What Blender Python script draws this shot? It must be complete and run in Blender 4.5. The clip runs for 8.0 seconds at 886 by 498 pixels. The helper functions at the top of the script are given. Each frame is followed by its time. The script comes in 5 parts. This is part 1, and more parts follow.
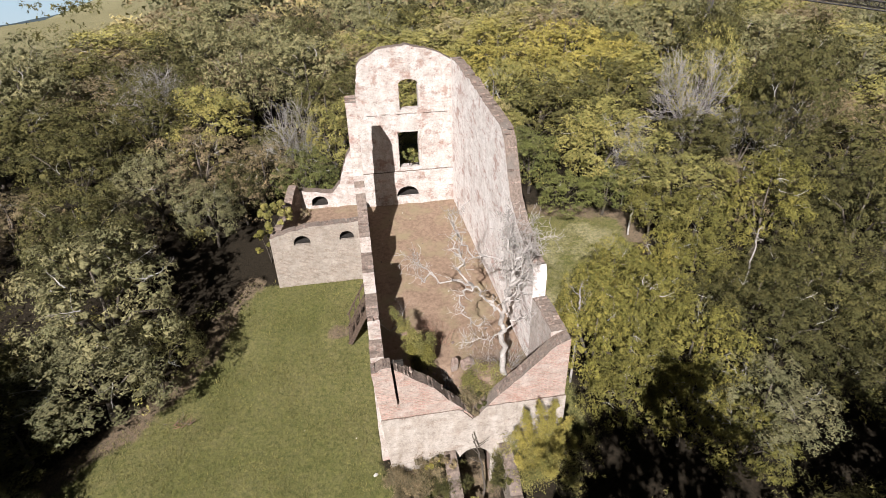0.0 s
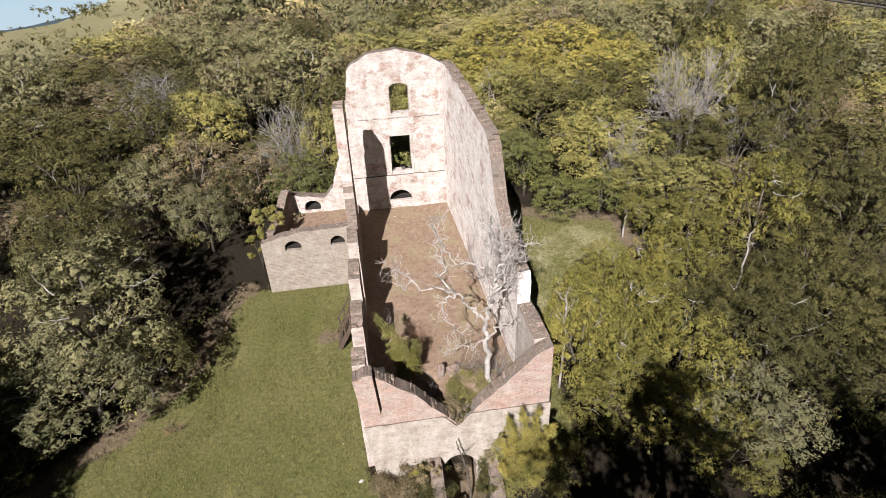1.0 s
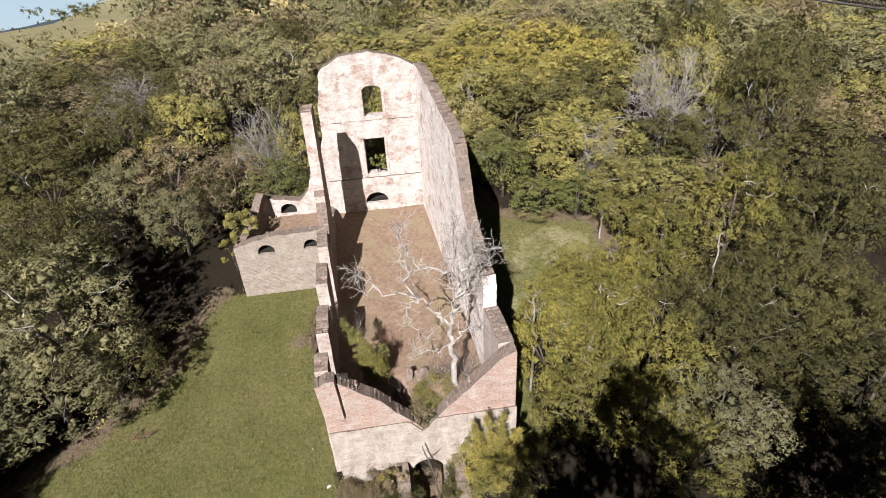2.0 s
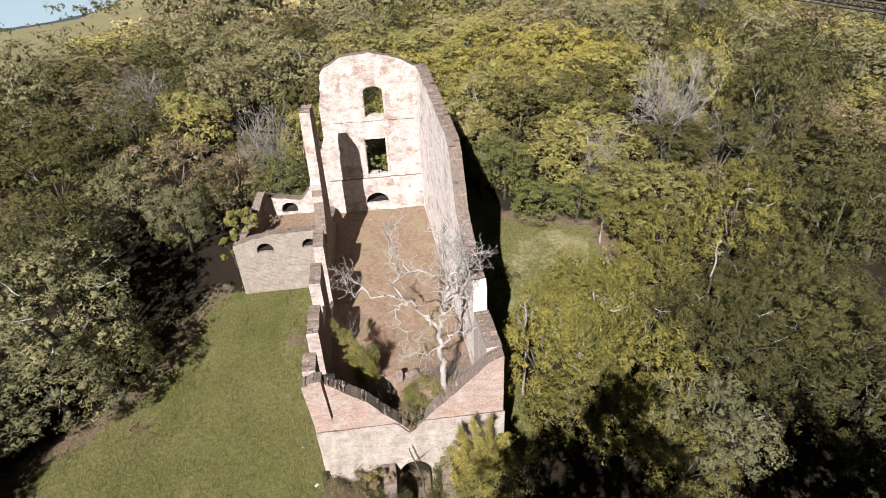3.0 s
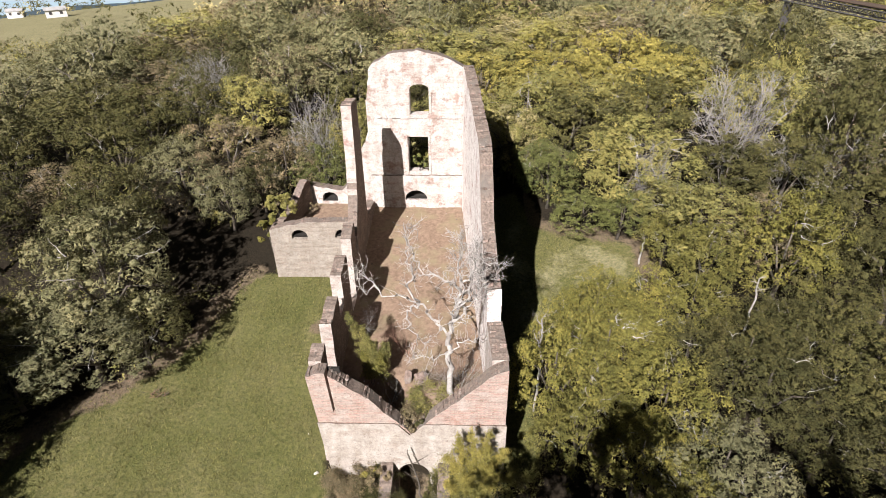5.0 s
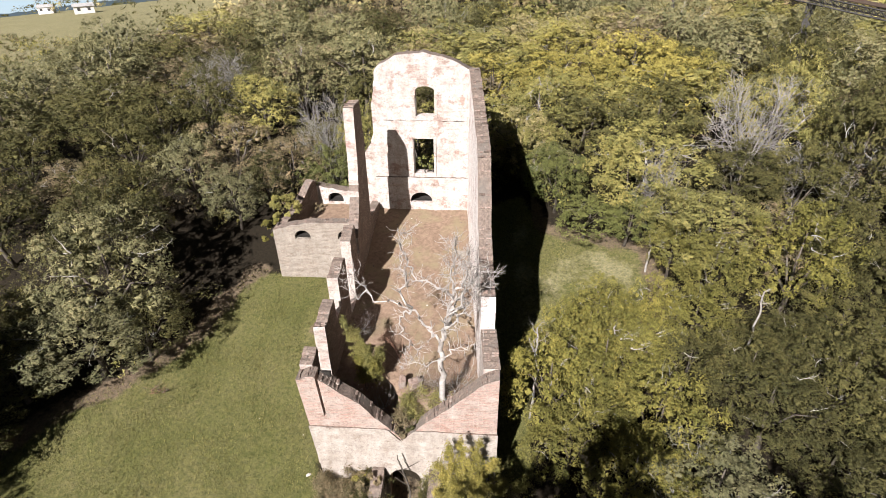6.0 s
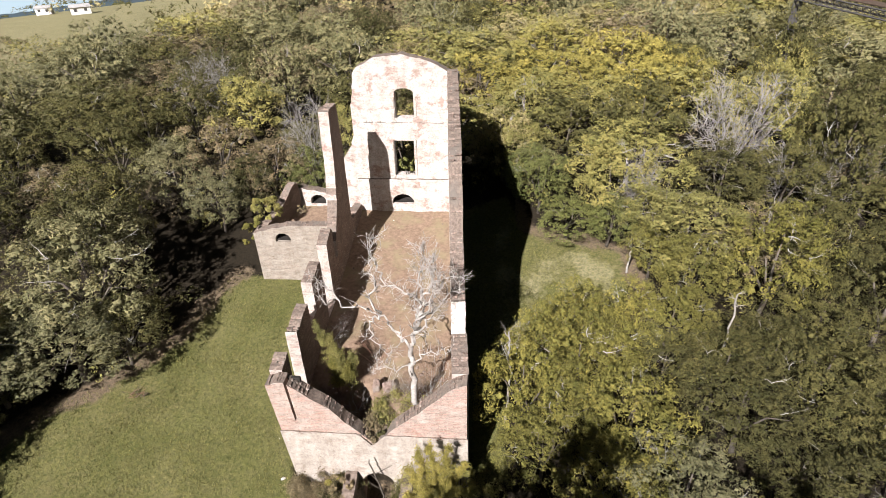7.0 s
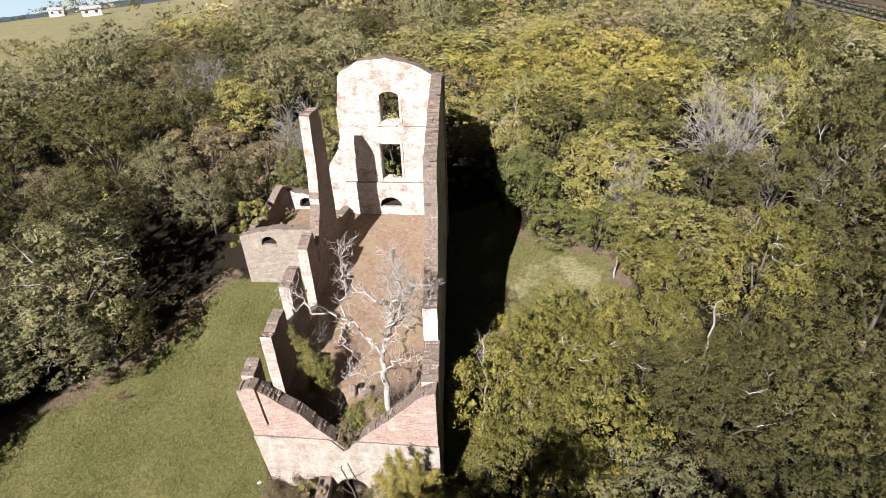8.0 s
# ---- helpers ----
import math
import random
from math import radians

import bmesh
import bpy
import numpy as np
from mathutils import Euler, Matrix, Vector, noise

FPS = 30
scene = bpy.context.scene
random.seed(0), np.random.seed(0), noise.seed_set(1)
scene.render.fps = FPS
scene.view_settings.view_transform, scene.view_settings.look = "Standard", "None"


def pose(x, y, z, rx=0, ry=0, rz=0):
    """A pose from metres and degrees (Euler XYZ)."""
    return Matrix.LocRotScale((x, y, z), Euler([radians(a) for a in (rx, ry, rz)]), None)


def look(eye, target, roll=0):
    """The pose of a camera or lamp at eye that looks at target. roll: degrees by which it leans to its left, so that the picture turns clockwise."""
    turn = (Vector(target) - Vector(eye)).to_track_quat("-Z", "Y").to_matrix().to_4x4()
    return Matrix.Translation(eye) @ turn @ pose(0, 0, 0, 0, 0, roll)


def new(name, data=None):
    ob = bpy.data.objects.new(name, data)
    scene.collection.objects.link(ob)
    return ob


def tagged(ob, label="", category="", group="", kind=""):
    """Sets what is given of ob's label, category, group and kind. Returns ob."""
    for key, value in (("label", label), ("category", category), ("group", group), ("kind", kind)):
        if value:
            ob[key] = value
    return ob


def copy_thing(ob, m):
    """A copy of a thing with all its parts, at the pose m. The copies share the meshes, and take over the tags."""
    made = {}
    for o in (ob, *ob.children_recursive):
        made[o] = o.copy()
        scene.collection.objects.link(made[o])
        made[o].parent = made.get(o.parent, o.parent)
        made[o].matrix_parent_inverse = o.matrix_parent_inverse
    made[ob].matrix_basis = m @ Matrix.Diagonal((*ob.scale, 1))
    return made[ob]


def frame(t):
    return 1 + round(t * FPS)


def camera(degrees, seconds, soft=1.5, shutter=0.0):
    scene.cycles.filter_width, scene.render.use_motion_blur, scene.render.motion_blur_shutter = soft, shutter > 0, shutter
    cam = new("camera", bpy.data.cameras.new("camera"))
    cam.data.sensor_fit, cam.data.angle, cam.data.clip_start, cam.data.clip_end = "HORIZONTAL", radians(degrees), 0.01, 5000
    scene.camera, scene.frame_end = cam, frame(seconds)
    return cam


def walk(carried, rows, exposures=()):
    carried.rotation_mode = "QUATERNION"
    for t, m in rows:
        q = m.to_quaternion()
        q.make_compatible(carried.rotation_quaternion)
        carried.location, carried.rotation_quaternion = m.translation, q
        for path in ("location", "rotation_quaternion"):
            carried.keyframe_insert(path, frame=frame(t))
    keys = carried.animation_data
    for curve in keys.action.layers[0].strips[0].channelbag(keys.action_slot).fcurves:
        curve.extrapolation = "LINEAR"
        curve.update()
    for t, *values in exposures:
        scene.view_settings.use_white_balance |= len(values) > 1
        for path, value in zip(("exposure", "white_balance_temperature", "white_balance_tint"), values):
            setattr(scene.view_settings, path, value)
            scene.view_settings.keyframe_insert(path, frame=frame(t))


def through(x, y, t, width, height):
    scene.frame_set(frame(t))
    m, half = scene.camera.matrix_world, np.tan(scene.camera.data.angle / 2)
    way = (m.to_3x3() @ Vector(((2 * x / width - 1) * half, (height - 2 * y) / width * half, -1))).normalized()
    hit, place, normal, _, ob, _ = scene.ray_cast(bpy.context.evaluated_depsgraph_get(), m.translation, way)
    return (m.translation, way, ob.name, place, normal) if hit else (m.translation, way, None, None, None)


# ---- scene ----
cam = camera(77.4, 8.0, soft=0.65)
PATH = [
    (0, (0.502, -13.436, 17.169), (0.751, -11.745, 16.131), -1.6),
    (0.5, (1.047, -13.398, 17.334), (1.274, -11.707, 16.29), -2.0),
    (1, (1.546, -13.379, 17.397), (1.752, -11.686, 16.352), -2.6),
    (1.5, (2.236, -13.368, 17.457), (2.446, -11.68, 16.407), -3.0),
    (3, (3.662, -13.423, 17.611), (3.815, -11.73, 16.558), -2.8),
    (3.5, (4.107, -13.407, 17.647), (4.193, -11.71, 16.594), -2.1),
    (4, (4.425, -13.38, 17.682), (4.456, -11.68, 16.629), -1.3),
    (4.5, (4.743, -13.299, 17.663), (4.732, -11.599, 16.609), -0.9),
    (6, (6.018, -12.809, 17.834), (5.881, -11.121, 16.772), -0.8),
    (6.5, (6.555, -12.659, 17.98), (6.414, -10.976, 16.909), -1.0),
    (7, (7.241, -12.54, 18.057), (7.086, -10.861, 16.983), -1.5),
    (7.5, (7.899, -12.373, 18.17), (7.716, -10.698, 17.093), -1.9),
    (8, (8.667, -12.169, 18.219), (8.461, -10.498, 17.14), -2.2),
]
walk(cam, [(t, look(eye, target, roll)) for t, eye, target, roll in PATH], [(0.0, 1.13), (4.0, 1.24), (8.0, 1.40)])

# ---- world, sun ----
SUN = Vector((-0.39, -1.0, 0.84)).normalized()
world = bpy.data.worlds.new("sky")
scene.world = world
world.use_nodes = True
wn = world.node_tree
sky = wn.nodes.new("ShaderNodeTexSky")
sky.sky_type, sky.sun_disc = "NISHITA", False
sky.sun_elevation = math.asin(SUN.z)
sky.sun_rotation = math.atan2(SUN.x, SUN.y)
wn.links.new(sky.outputs[0], wn.nodes["Background"].inputs[0])
wn.nodes["Background"].inputs[1].default_value = 0.006
lamp = bpy.data.lights.new("sun", "SUN")
lamp.energy, lamp.angle, lamp.color = 5.6, radians(0.55), (1.0, 0.95, 0.945)
sun = new("sun", lamp)
sun.matrix_world = look((0, -40, 60), Vector((0, -40, 60)) - SUN)


# ---- materials ----
ALBEDO = (0.70, 0.70, 0.70)  # all base colours scaled down, so that bounced light leaves shade darker


def backdrop_material(name, low, high):
    """Air light of the far distance, paler towards the foot."""
    m = bpy.data.materials.new(name)
    m.use_nodes = True
    nt = m.node_tree
    nt.nodes.clear()
    out, glow, ramp_node, spot = (nt.nodes.new("ShaderNode" + k) for k in ("OutputMaterial", "Emission", "ValToRGB", "TexCoord"))
    split, scale_z = nt.nodes.new("ShaderNodeSeparateXYZ"), nt.nodes.new("ShaderNodeMapRange")
    scale_z.inputs[1].default_value, scale_z.inputs[2].default_value = -95, 20
    ramp_node.color_ramp.elements[0].color, ramp_node.color_ramp.elements[1].color = (*low, 1), (*high, 1)
    nt.links.new(spot.outputs["Object"], split.inputs[0])
    nt.links.new(split.outputs[2], scale_z.inputs[0])
    nt.links.new(scale_z.outputs[0], ramp_node.inputs[0])
    nt.links.new(ramp_node.outputs[0], glow.inputs[0])
    nt.links.new(glow.outputs[0], out.inputs[0])
    return m


HAZE = backdrop_material("hazy_sky", (0.26, 0.32, 0.36), (0.19, 0.29, 0.38))
HILLS = backdrop_material("blue_hills", (0.055, 0.072, 0.085), (0.045, 0.065, 0.085))


def material(name):
    m = bpy.data.materials.new(name)
    m.use_nodes = True
    nt = m.node_tree
    return m, nt, nt.nodes["Principled BSDF"]


def node(nt, kind, **values):
    n = nt.nodes.new("ShaderNode" + kind)
    for key, value in values.items():
        n.inputs[key.replace("_", " ")].default_value = value
    return n


def ramp(nt, source, stops):
    r = nt.nodes.new("ShaderNodeValToRGB")
    el = r.color_ramp.elements
    while len(el) < len(stops):
        el.new(0.5)
    for e, (p, c) in zip(el, stops):
        e.position, e.color = p, (*c, 1) if len(c) == 3 else c
    nt.links.new(source, r.inputs[0])
    return r.outputs[0]


def mix(nt, fac, a, b, blend="MIX"):
    m = nt.nodes.new("ShaderNodeMix")
    m.data_type, m.blend_type = "RGBA", blend
    for sock, v in ((m.inputs[0], fac), (m.inputs[6], a), (m.inputs[7], b)):
        if isinstance(v, (int, float)):
            sock.default_value = v
        elif isinstance(v, tuple):
            sock.default_value = (*v, 1)
        else:
            nt.links.new(v, sock)
    return m.outputs[2]


def noise_at(nt, vec, scale, detail=4.0, rough=0.55, stretch=None):
    if stretch:
        mp = node(nt, "Mapping")
        mp.inputs["Scale"].default_value = stretch
        nt.links.new(vec, mp.inputs[0])
        vec = mp.outputs[0]
    n = node(nt, "TexNoise", Scale=scale, Detail=detail, Roughness=rough)
    nt.links.new(vec, n.inputs["Vector"])
    return n.outputs["Fac"]


def bump(nt, bsdf, height, strength=0.4, distance=0.03):
    b = node(nt, "Bump", Strength=strength, Distance=distance)
    nt.links.new(height, b.inputs["Height"])
    nt.links.new(b.outputs[0], bsdf.inputs["Normal"])


def masonry_material(name, plaster, brick, bare, stain=0.35, relief=0.9, patch=0.57):
    """Old lime plaster over brick courses. bare: the share from which the plaster is gone."""
    m, nt, bsdf = material(name)
    tc = nt.nodes.new("ShaderNodeTexCoord")
    ob = tc.outputs["Object"]
    sep = node(nt, "SeparateXYZ")
    nt.links.new(ob, sep.inputs[0])
    add = node(nt, "Math")
    nt.links.new(sep.outputs[0], add.inputs[0])
    nt.links.new(sep.outputs[1], add.inputs[1])
    flat = node(nt, "CombineXYZ")
    nt.links.new(add.outputs[0], flat.inputs[0])
    nt.links.new(sep.outputs[2], flat.inputs[1])
    courses = node(nt, "TexBrick", Scale=1.0, Mortar_Size=0.011, Mortar_Smooth=0.5, Bias=0.0)
    courses.inputs["Brick Width"].default_value, courses.inputs["Row Height"].default_value = 0.29, 0.078
    courses.inputs["Color1"].default_value = (*brick, 1)
    courses.inputs["Color2"].default_value = (brick[0] * 1.35, brick[1] * 1.5, brick[2] * 1.6, 1)
    courses.inputs["Mortar"].default_value = (0.52, 0.45, 0.36, 1)
    nt.links.new(flat.outputs[0], courses.inputs["Vector"])
    big = noise_at(nt, ob, 0.75, 5, 0.62, (1, 1, 1.7))
    streak = noise_at(nt, ob, 2.2, 6, 0.7, (0.8, 0.8, 1.7))
    blend = mix(nt, 0.5, big, streak)
    gone = ramp(nt, blend, [(0.60 - bare * 0.32, (0, 0, 0)), (0.68 - bare * 0.32, (1, 1, 1))])
    fine = noise_at(nt, ob, 22, 4, 0.7)
    dirt = noise_at(nt, ob, 1.6, 6, 0.7, (1.4, 1.4, 0.5))
    dark = tuple(c * k for c, k in zip(plaster, (0.52, 0.46, 0.40)))
    coat = mix(nt, ramp(nt, dirt, [(0.42, (0, 0, 0)), (0.78, (stain, stain, stain))]), plaster, dark)
    coat = mix(nt, 0.16, coat, mix(nt, 1.0, (0.55, 0.55, 0.55), fine, "OVERLAY"), "OVERLAY")
    worn = mix(nt, ramp(nt, noise_at(nt, ob, 2.9, 6, 0.75, (0.7, 0.7, 2.2)), [(0.35, (0.12, 0.12, 0.12)), (0.68, (0.85, 0.85, 0.85))]), courses.outputs["Color"], plaster)
    coat = mix(nt, 0.09, coat, courses.outputs["Color"])
    base = mix(nt, gone, coat, worn)
    base = mix(nt, ramp(nt, noise_at(nt, ob, 5.0, 6, 0.75), [(0.60, (0, 0, 0)), (0.70, (0.75, 0.75, 0.75))]), base, (0.20, 0.155, 0.125))
    blot = noise_at(nt, ob, 1.15, 7, 0.72, (1.0, 1.0, 1.25))
    base = mix(nt, ramp(nt, blot, [(patch, (0, 0, 0)), (patch + 0.08, (0.75, 0.75, 0.75))]), base, (brick[0] * 1.15, brick[1] * 1.3, brick[2] * 1.35))
    pits = ramp(nt, noise_at(nt, ob, 17, 3, 0.6, (0.8, 0.8, 1.3)), [(0.63, (0, 0, 0)), (0.68, (0.85, 0.85, 0.85))])
    base = mix(nt, pits, base, (0.15, 0.11, 0.085))
    cracks = ramp(nt, noise_at(nt, ob, 1.3, 9, 0.62, (1.6, 1.6, 0.8)), [(0.488, (0, 0, 0)), (0.497, (0.7, 0.7, 0.7)), (0.503, (0.7, 0.7, 0.7)), (0.512, (0, 0, 0))])
    base = mix(nt, mix(nt, pits, mix(nt, 0.6, cracks, (0, 0, 0)), (0, 0, 0)), base, (0.16, 0.12, 0.10))
    grit = mix(nt, 0.5, noise_at(nt, ob, 11, 7, 0.85, (0.8, 0.8, 1.3)), noise_at(nt, ob, 2.2, 7, 0.8, (0.9, 0.9, 1.5)))
    base = mix(nt, 1.0, base, ramp(nt, grit, [(0.35, (0.56, 0.53, 0.50)), (0.49, (0.95, 0.94, 0.93)), (0.62, (1.2, 1.19, 1.18))]), "MULTIPLY")
    base = mix(nt, 1.0, base, ALBEDO, "MULTIPLY")
    nt.links.new(base, bsdf.inputs["Base Color"])
    bsdf.inputs["Roughness"].default_value = 0.93
    bsdf.inputs["Specular IOR Level"].default_value = 0.15
    rel = mix(nt, 0.5, mix(nt, gone, (0.8, 0.8, 0.8), courses.outputs["Fac"]), fine)
    bump(nt, bsdf, rel, relief, 0.03)
    return m


def rough_material(name, low, high, scale=6.0, extra=None, strength=0.5, rand=0.0):
    """Weathered stuff between two colours; rand: how far whole objects differ."""
    m, nt, bsdf = material(name)
    tc = nt.nodes.new("ShaderNodeTexCoord")
    ob = tc.outputs["Object"]
    n1 = noise_at(nt, ob, scale, 6, 0.7)
    n2 = noise_at(nt, ob, scale * 0.17, 4, 0.6)
    col = mix(nt, ramp(nt, n1, [(0.3, (0, 0, 0)), (0.7, (1, 1, 1))]), low, high)
    if extra:
        col = mix(nt, ramp(nt, n2, [(0.48, (0, 0, 0)), (0.66, (0.8, 0.8, 0.8))]), col, extra)
    if rand:
        info = nt.nodes.new("ShaderNodeObjectInfo")
        r = ramp(nt, info.outputs["Random"], [(0, (1 - rand,) * 3), (1, (1 + rand,) * 3)])
        col = mix(nt, 1.0, col, r, "MULTIPLY")
    col = mix(nt, 1.0, col, ALBEDO, "MULTIPLY")
    nt.links.new(col, bsdf.inputs["Base Color"])
    bsdf.inputs["Roughness"].default_value = 0.95
    bsdf.inputs["Specular IOR Level"].default_value = 0.15
    bump(nt, bsdf, n1, strength, 0.03)
    return m


def leaf_material(name, a, b, through=0.06, rand=0.18):
    m, nt, bsdf = material(name)
    geo = nt.nodes.new("ShaderNodeNewGeometry")
    info = nt.nodes.new("ShaderNodeObjectInfo")
    tc = nt.nodes.new("ShaderNodeTexCoord")
    grain = noise_at(nt, tc.outputs["Object"], 3.2, 6, 0.75)
    fleck = ramp(nt, grain, [(0.34, (0, 0, 0)), (0.66, (1, 1, 1))])
    lo, hi = tuple(0.85 * u + 0.4 * v for u, v in zip(a, b)), tuple(1.25 * (0.1 * u + 0.9 * v) for u, v in zip(a, b))
    col = mix(nt, mix(nt, 0.62, geo.outputs["Random Per Island"], fleck), lo, hi)
    clump = noise_at(nt, tc.outputs["Object"], 0.9, 3, 0.6)
    col = mix(nt, 1.0, col, ramp(nt, clump, [(0.3, (0.62, 0.66, 0.6)), (0.7, (1.3, 1.22, 1.15))]), "MULTIPLY")
    col = mix(nt, 1.0, col, ramp(nt, info.outputs["Random"], [(0, (1 - rand, 1 - rand, 1 - rand)), (1, (1 + rand, 1 + rand * 0.8, 1 + rand * 0.4))]), "MULTIPLY")
    fine = noise_at(nt, tc.outputs["Object"], 13, 5, 0.85)
    col = mix(nt, 1.0, col, ramp(nt, fine, [(0.36, (0.58, 0.60, 0.56)), (0.5, (1.0, 1.0, 1.0)), (0.64, (1.45, 1.4, 1.32))]), "MULTIPLY")
    bump(nt, bsdf, fine, 0.9, 0.10)
    col = mix(nt, 1.0, col, ALBEDO, "MULTIPLY")
    nt.links.new(col, bsdf.inputs["Base Color"])
    bsdf.inputs["Roughness"].default_value = 0.7
    bsdf.inputs["Specular IOR Level"].default_value = 0.22
    tr = nt.nodes.new("ShaderNodeBsdfTranslucent")
    nt.links.new(mix(nt, 1.0, col, (1.1, 1.15, 0.55), "MULTIPLY"), tr.inputs[0])
    sh = nt.nodes.new("ShaderNodeMixShader")
    sh.inputs[0].default_value = through
    nt.links.new(bsdf.outputs[0], sh.inputs[1])
    nt.links.new(tr.outputs[0], sh.inputs[2])
    nt.links.new(sh.outputs[0], nt.nodes["Material Output"].inputs[0])
    return m


def ground_material():
    m, nt, bsdf = material("ground_cover")
    tc = nt.nodes.new("ShaderNodeTexCoord")
    ob = tc.outputs["Object"]
    fine = noise_at(nt, ob, 34, 5, 0.75)
    mid = noise_at(nt, ob, 3.4, 5, 0.7)
    big = noise_at(nt, ob, 0.33, 4, 0.6)
    grass = mix(nt, ramp(nt, fine, [(0.28, (0, 0, 0)), (0.72, (1, 1, 1))]), (0.072, 0.075, 0.024), (0.170, 0.162, 0.062))
    grass = mix(nt, ramp(nt, mid, [(0.40, (0, 0, 0)), (0.66, (0.85, 0.85, 0.85))]), grass, (0.15, 0.137, 0.062))
    grass = mix(nt, ramp(nt, big, [(0.4, (0, 0, 0)), (0.7, (0.6, 0.6, 0.6))]), grass, (0.082, 0.092, 0.026))
    # leaf litter near black: shade under the trees is put into it
    shaded_litter = mix(nt, fine, (0.012, 0.009, 0.006), (0.036, 0.029, 0.019))
    soil = mix(nt, mid, (0.105, 0.078, 0.052), (0.19, 0.148, 0.10))
    field = mix(nt, big, (0.185, 0.172, 0.085), (0.290, 0.262, 0.155))
    kinds = {}
    for k in ("lawn", "field", "soil"):
        at = nt.nodes.new("ShaderNodeAttribute")
        at.attribute_name = k
        soft = mix(nt, 0.35, at.outputs["Fac"], mid, "LINEAR_LIGHT")
        kinds[k] = ramp(nt, soft, [(0.40, (0, 0, 0)), (0.62, (1, 1, 1))])
    col = mix(nt, kinds["lawn"], shaded_litter, grass)
    col = mix(nt, kinds["soil"], col, soil)
    col = mix(nt, kinds["field"], col, field)
    tuft = noise_at(nt, ob, 7.5, 6, 0.85)
    col = mix(nt, 1.0, col, ramp(nt, tuft, [(0.36, (0.50, 0.55, 0.50)), (0.5, (1.08, 1.08, 1.08)), (0.64, (1.6, 1.52, 1.45))]), "MULTIPLY")
    col = mix(nt, 1.0, col, ALBEDO, "MULTIPLY")
    nt.links.new(col, bsdf.inputs["Base Color"])
    bsdf.inputs["Roughness"].default_value = 0.95
    bsdf.inputs["Specular IOR Level"].default_value = 0.1
    bump(nt, bsdf, mix(nt, 0.5, fine, tuft), 0.9, 0.08)
    return m


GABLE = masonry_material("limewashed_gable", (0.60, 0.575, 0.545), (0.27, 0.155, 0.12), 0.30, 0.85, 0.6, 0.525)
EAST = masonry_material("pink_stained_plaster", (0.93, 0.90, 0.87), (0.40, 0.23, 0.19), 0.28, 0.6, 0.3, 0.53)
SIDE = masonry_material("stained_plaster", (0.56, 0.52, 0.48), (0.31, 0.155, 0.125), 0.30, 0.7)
# bare brick for sunless faces, with their shade put into the colour
SHADED_FACE = masonry_material("shaded_bare_brick", (0.16, 0.125, 0.10), (0.13, 0.075, 0.058), 0.5, 0.7)
FRONT = masonry_material("pink_brick", (0.47, 0.405, 0.36), (0.37, 0.195, 0.15), 0.50, 0.6)
FOOT = masonry_material("whitewashed_brick", (0.47, 0.43, 0.385), (0.31, 0.225, 0.18), 0.16, 0.9, 0.7, 0.55)
CREAM = masonry_material("cream_brick", (0.37, 0.335, 0.29), (0.25, 0.19, 0.15), 0.45, 0.85)
CAP = rough_material("weathered_brick_top", (0.10, 0.078, 0.064), (0.30, 0.235, 0.195), 9, (0.18, 0.16, 0.14), 0.8)
BRICK = rough_material("loose_brick", (0.115, 0.088, 0.073), (0.32, 0.235, 0.195), 14, (0.26, 0.23, 0.20), 0.6, 0.45)
FLOOR = rough_material("trodden_soil", (0.165, 0.112, 0.078), (0.31, 0.22, 0.158), 5.5, (0.25, 0.205, 0.125), 0.8)
# near black: stands in for the shade deep in vents and crack
RECESS_SHADE = rough_material("recess_shade_masonry", (0.02, 0.018, 0.015), (0.05, 0.045, 0.04), 5)
BARK = rough_material("grey_bark", (0.06, 0.05, 0.04), (0.17, 0.145, 0.12), 9, (0.12, 0.11, 0.09), 0.6, 0.2)
DEAD = rough_material("bleached_dead_wood", (0.24, 0.215, 0.19), (0.52, 0.49, 0.46), 7, (0.22, 0.19, 0.165), 0.5)
LICHEN = rough_material("lichened_twigs", (0.28, 0.265, 0.245), (0.54, 0.52, 0.48), 5, None, 0.3, 0.2)
TWIG = rough_material("grey_twigs", (0.18, 0.165, 0.15), (0.39, 0.365, 0.34), 5, None, 0.3, 0.2)
REDTWIG = rough_material("reddish_twigs", (0.16, 0.085, 0.06), (0.30, 0.17, 0.12), 5, None, 0.3, 0.15)
PLANK = rough_material("dark_stair_timber", (0.055, 0.04, 0.03), (0.14, 0.10, 0.075), 11)
IRON = rough_material("painted_iron", (0.05, 0.05, 0.05), (0.11, 0.10, 0.095), 8)
PALE = rough_material("pale_wall", (0.7, 0.68, 0.64), (0.82, 0.8, 0.77), 2)
TILE = rough_material("roof_sheet", (0.30, 0.29, 0.28), (0.45, 0.44, 0.43), 2)
STONE = rough_material("pale_stone", (0.5, 0.47, 0.42), (0.72, 0.69, 0.63), 8)
GROUND = ground_material()
GRASS = leaf_material("grass_blades", (0.072, 0.076, 0.022), (0.190, 0.180, 0.070))
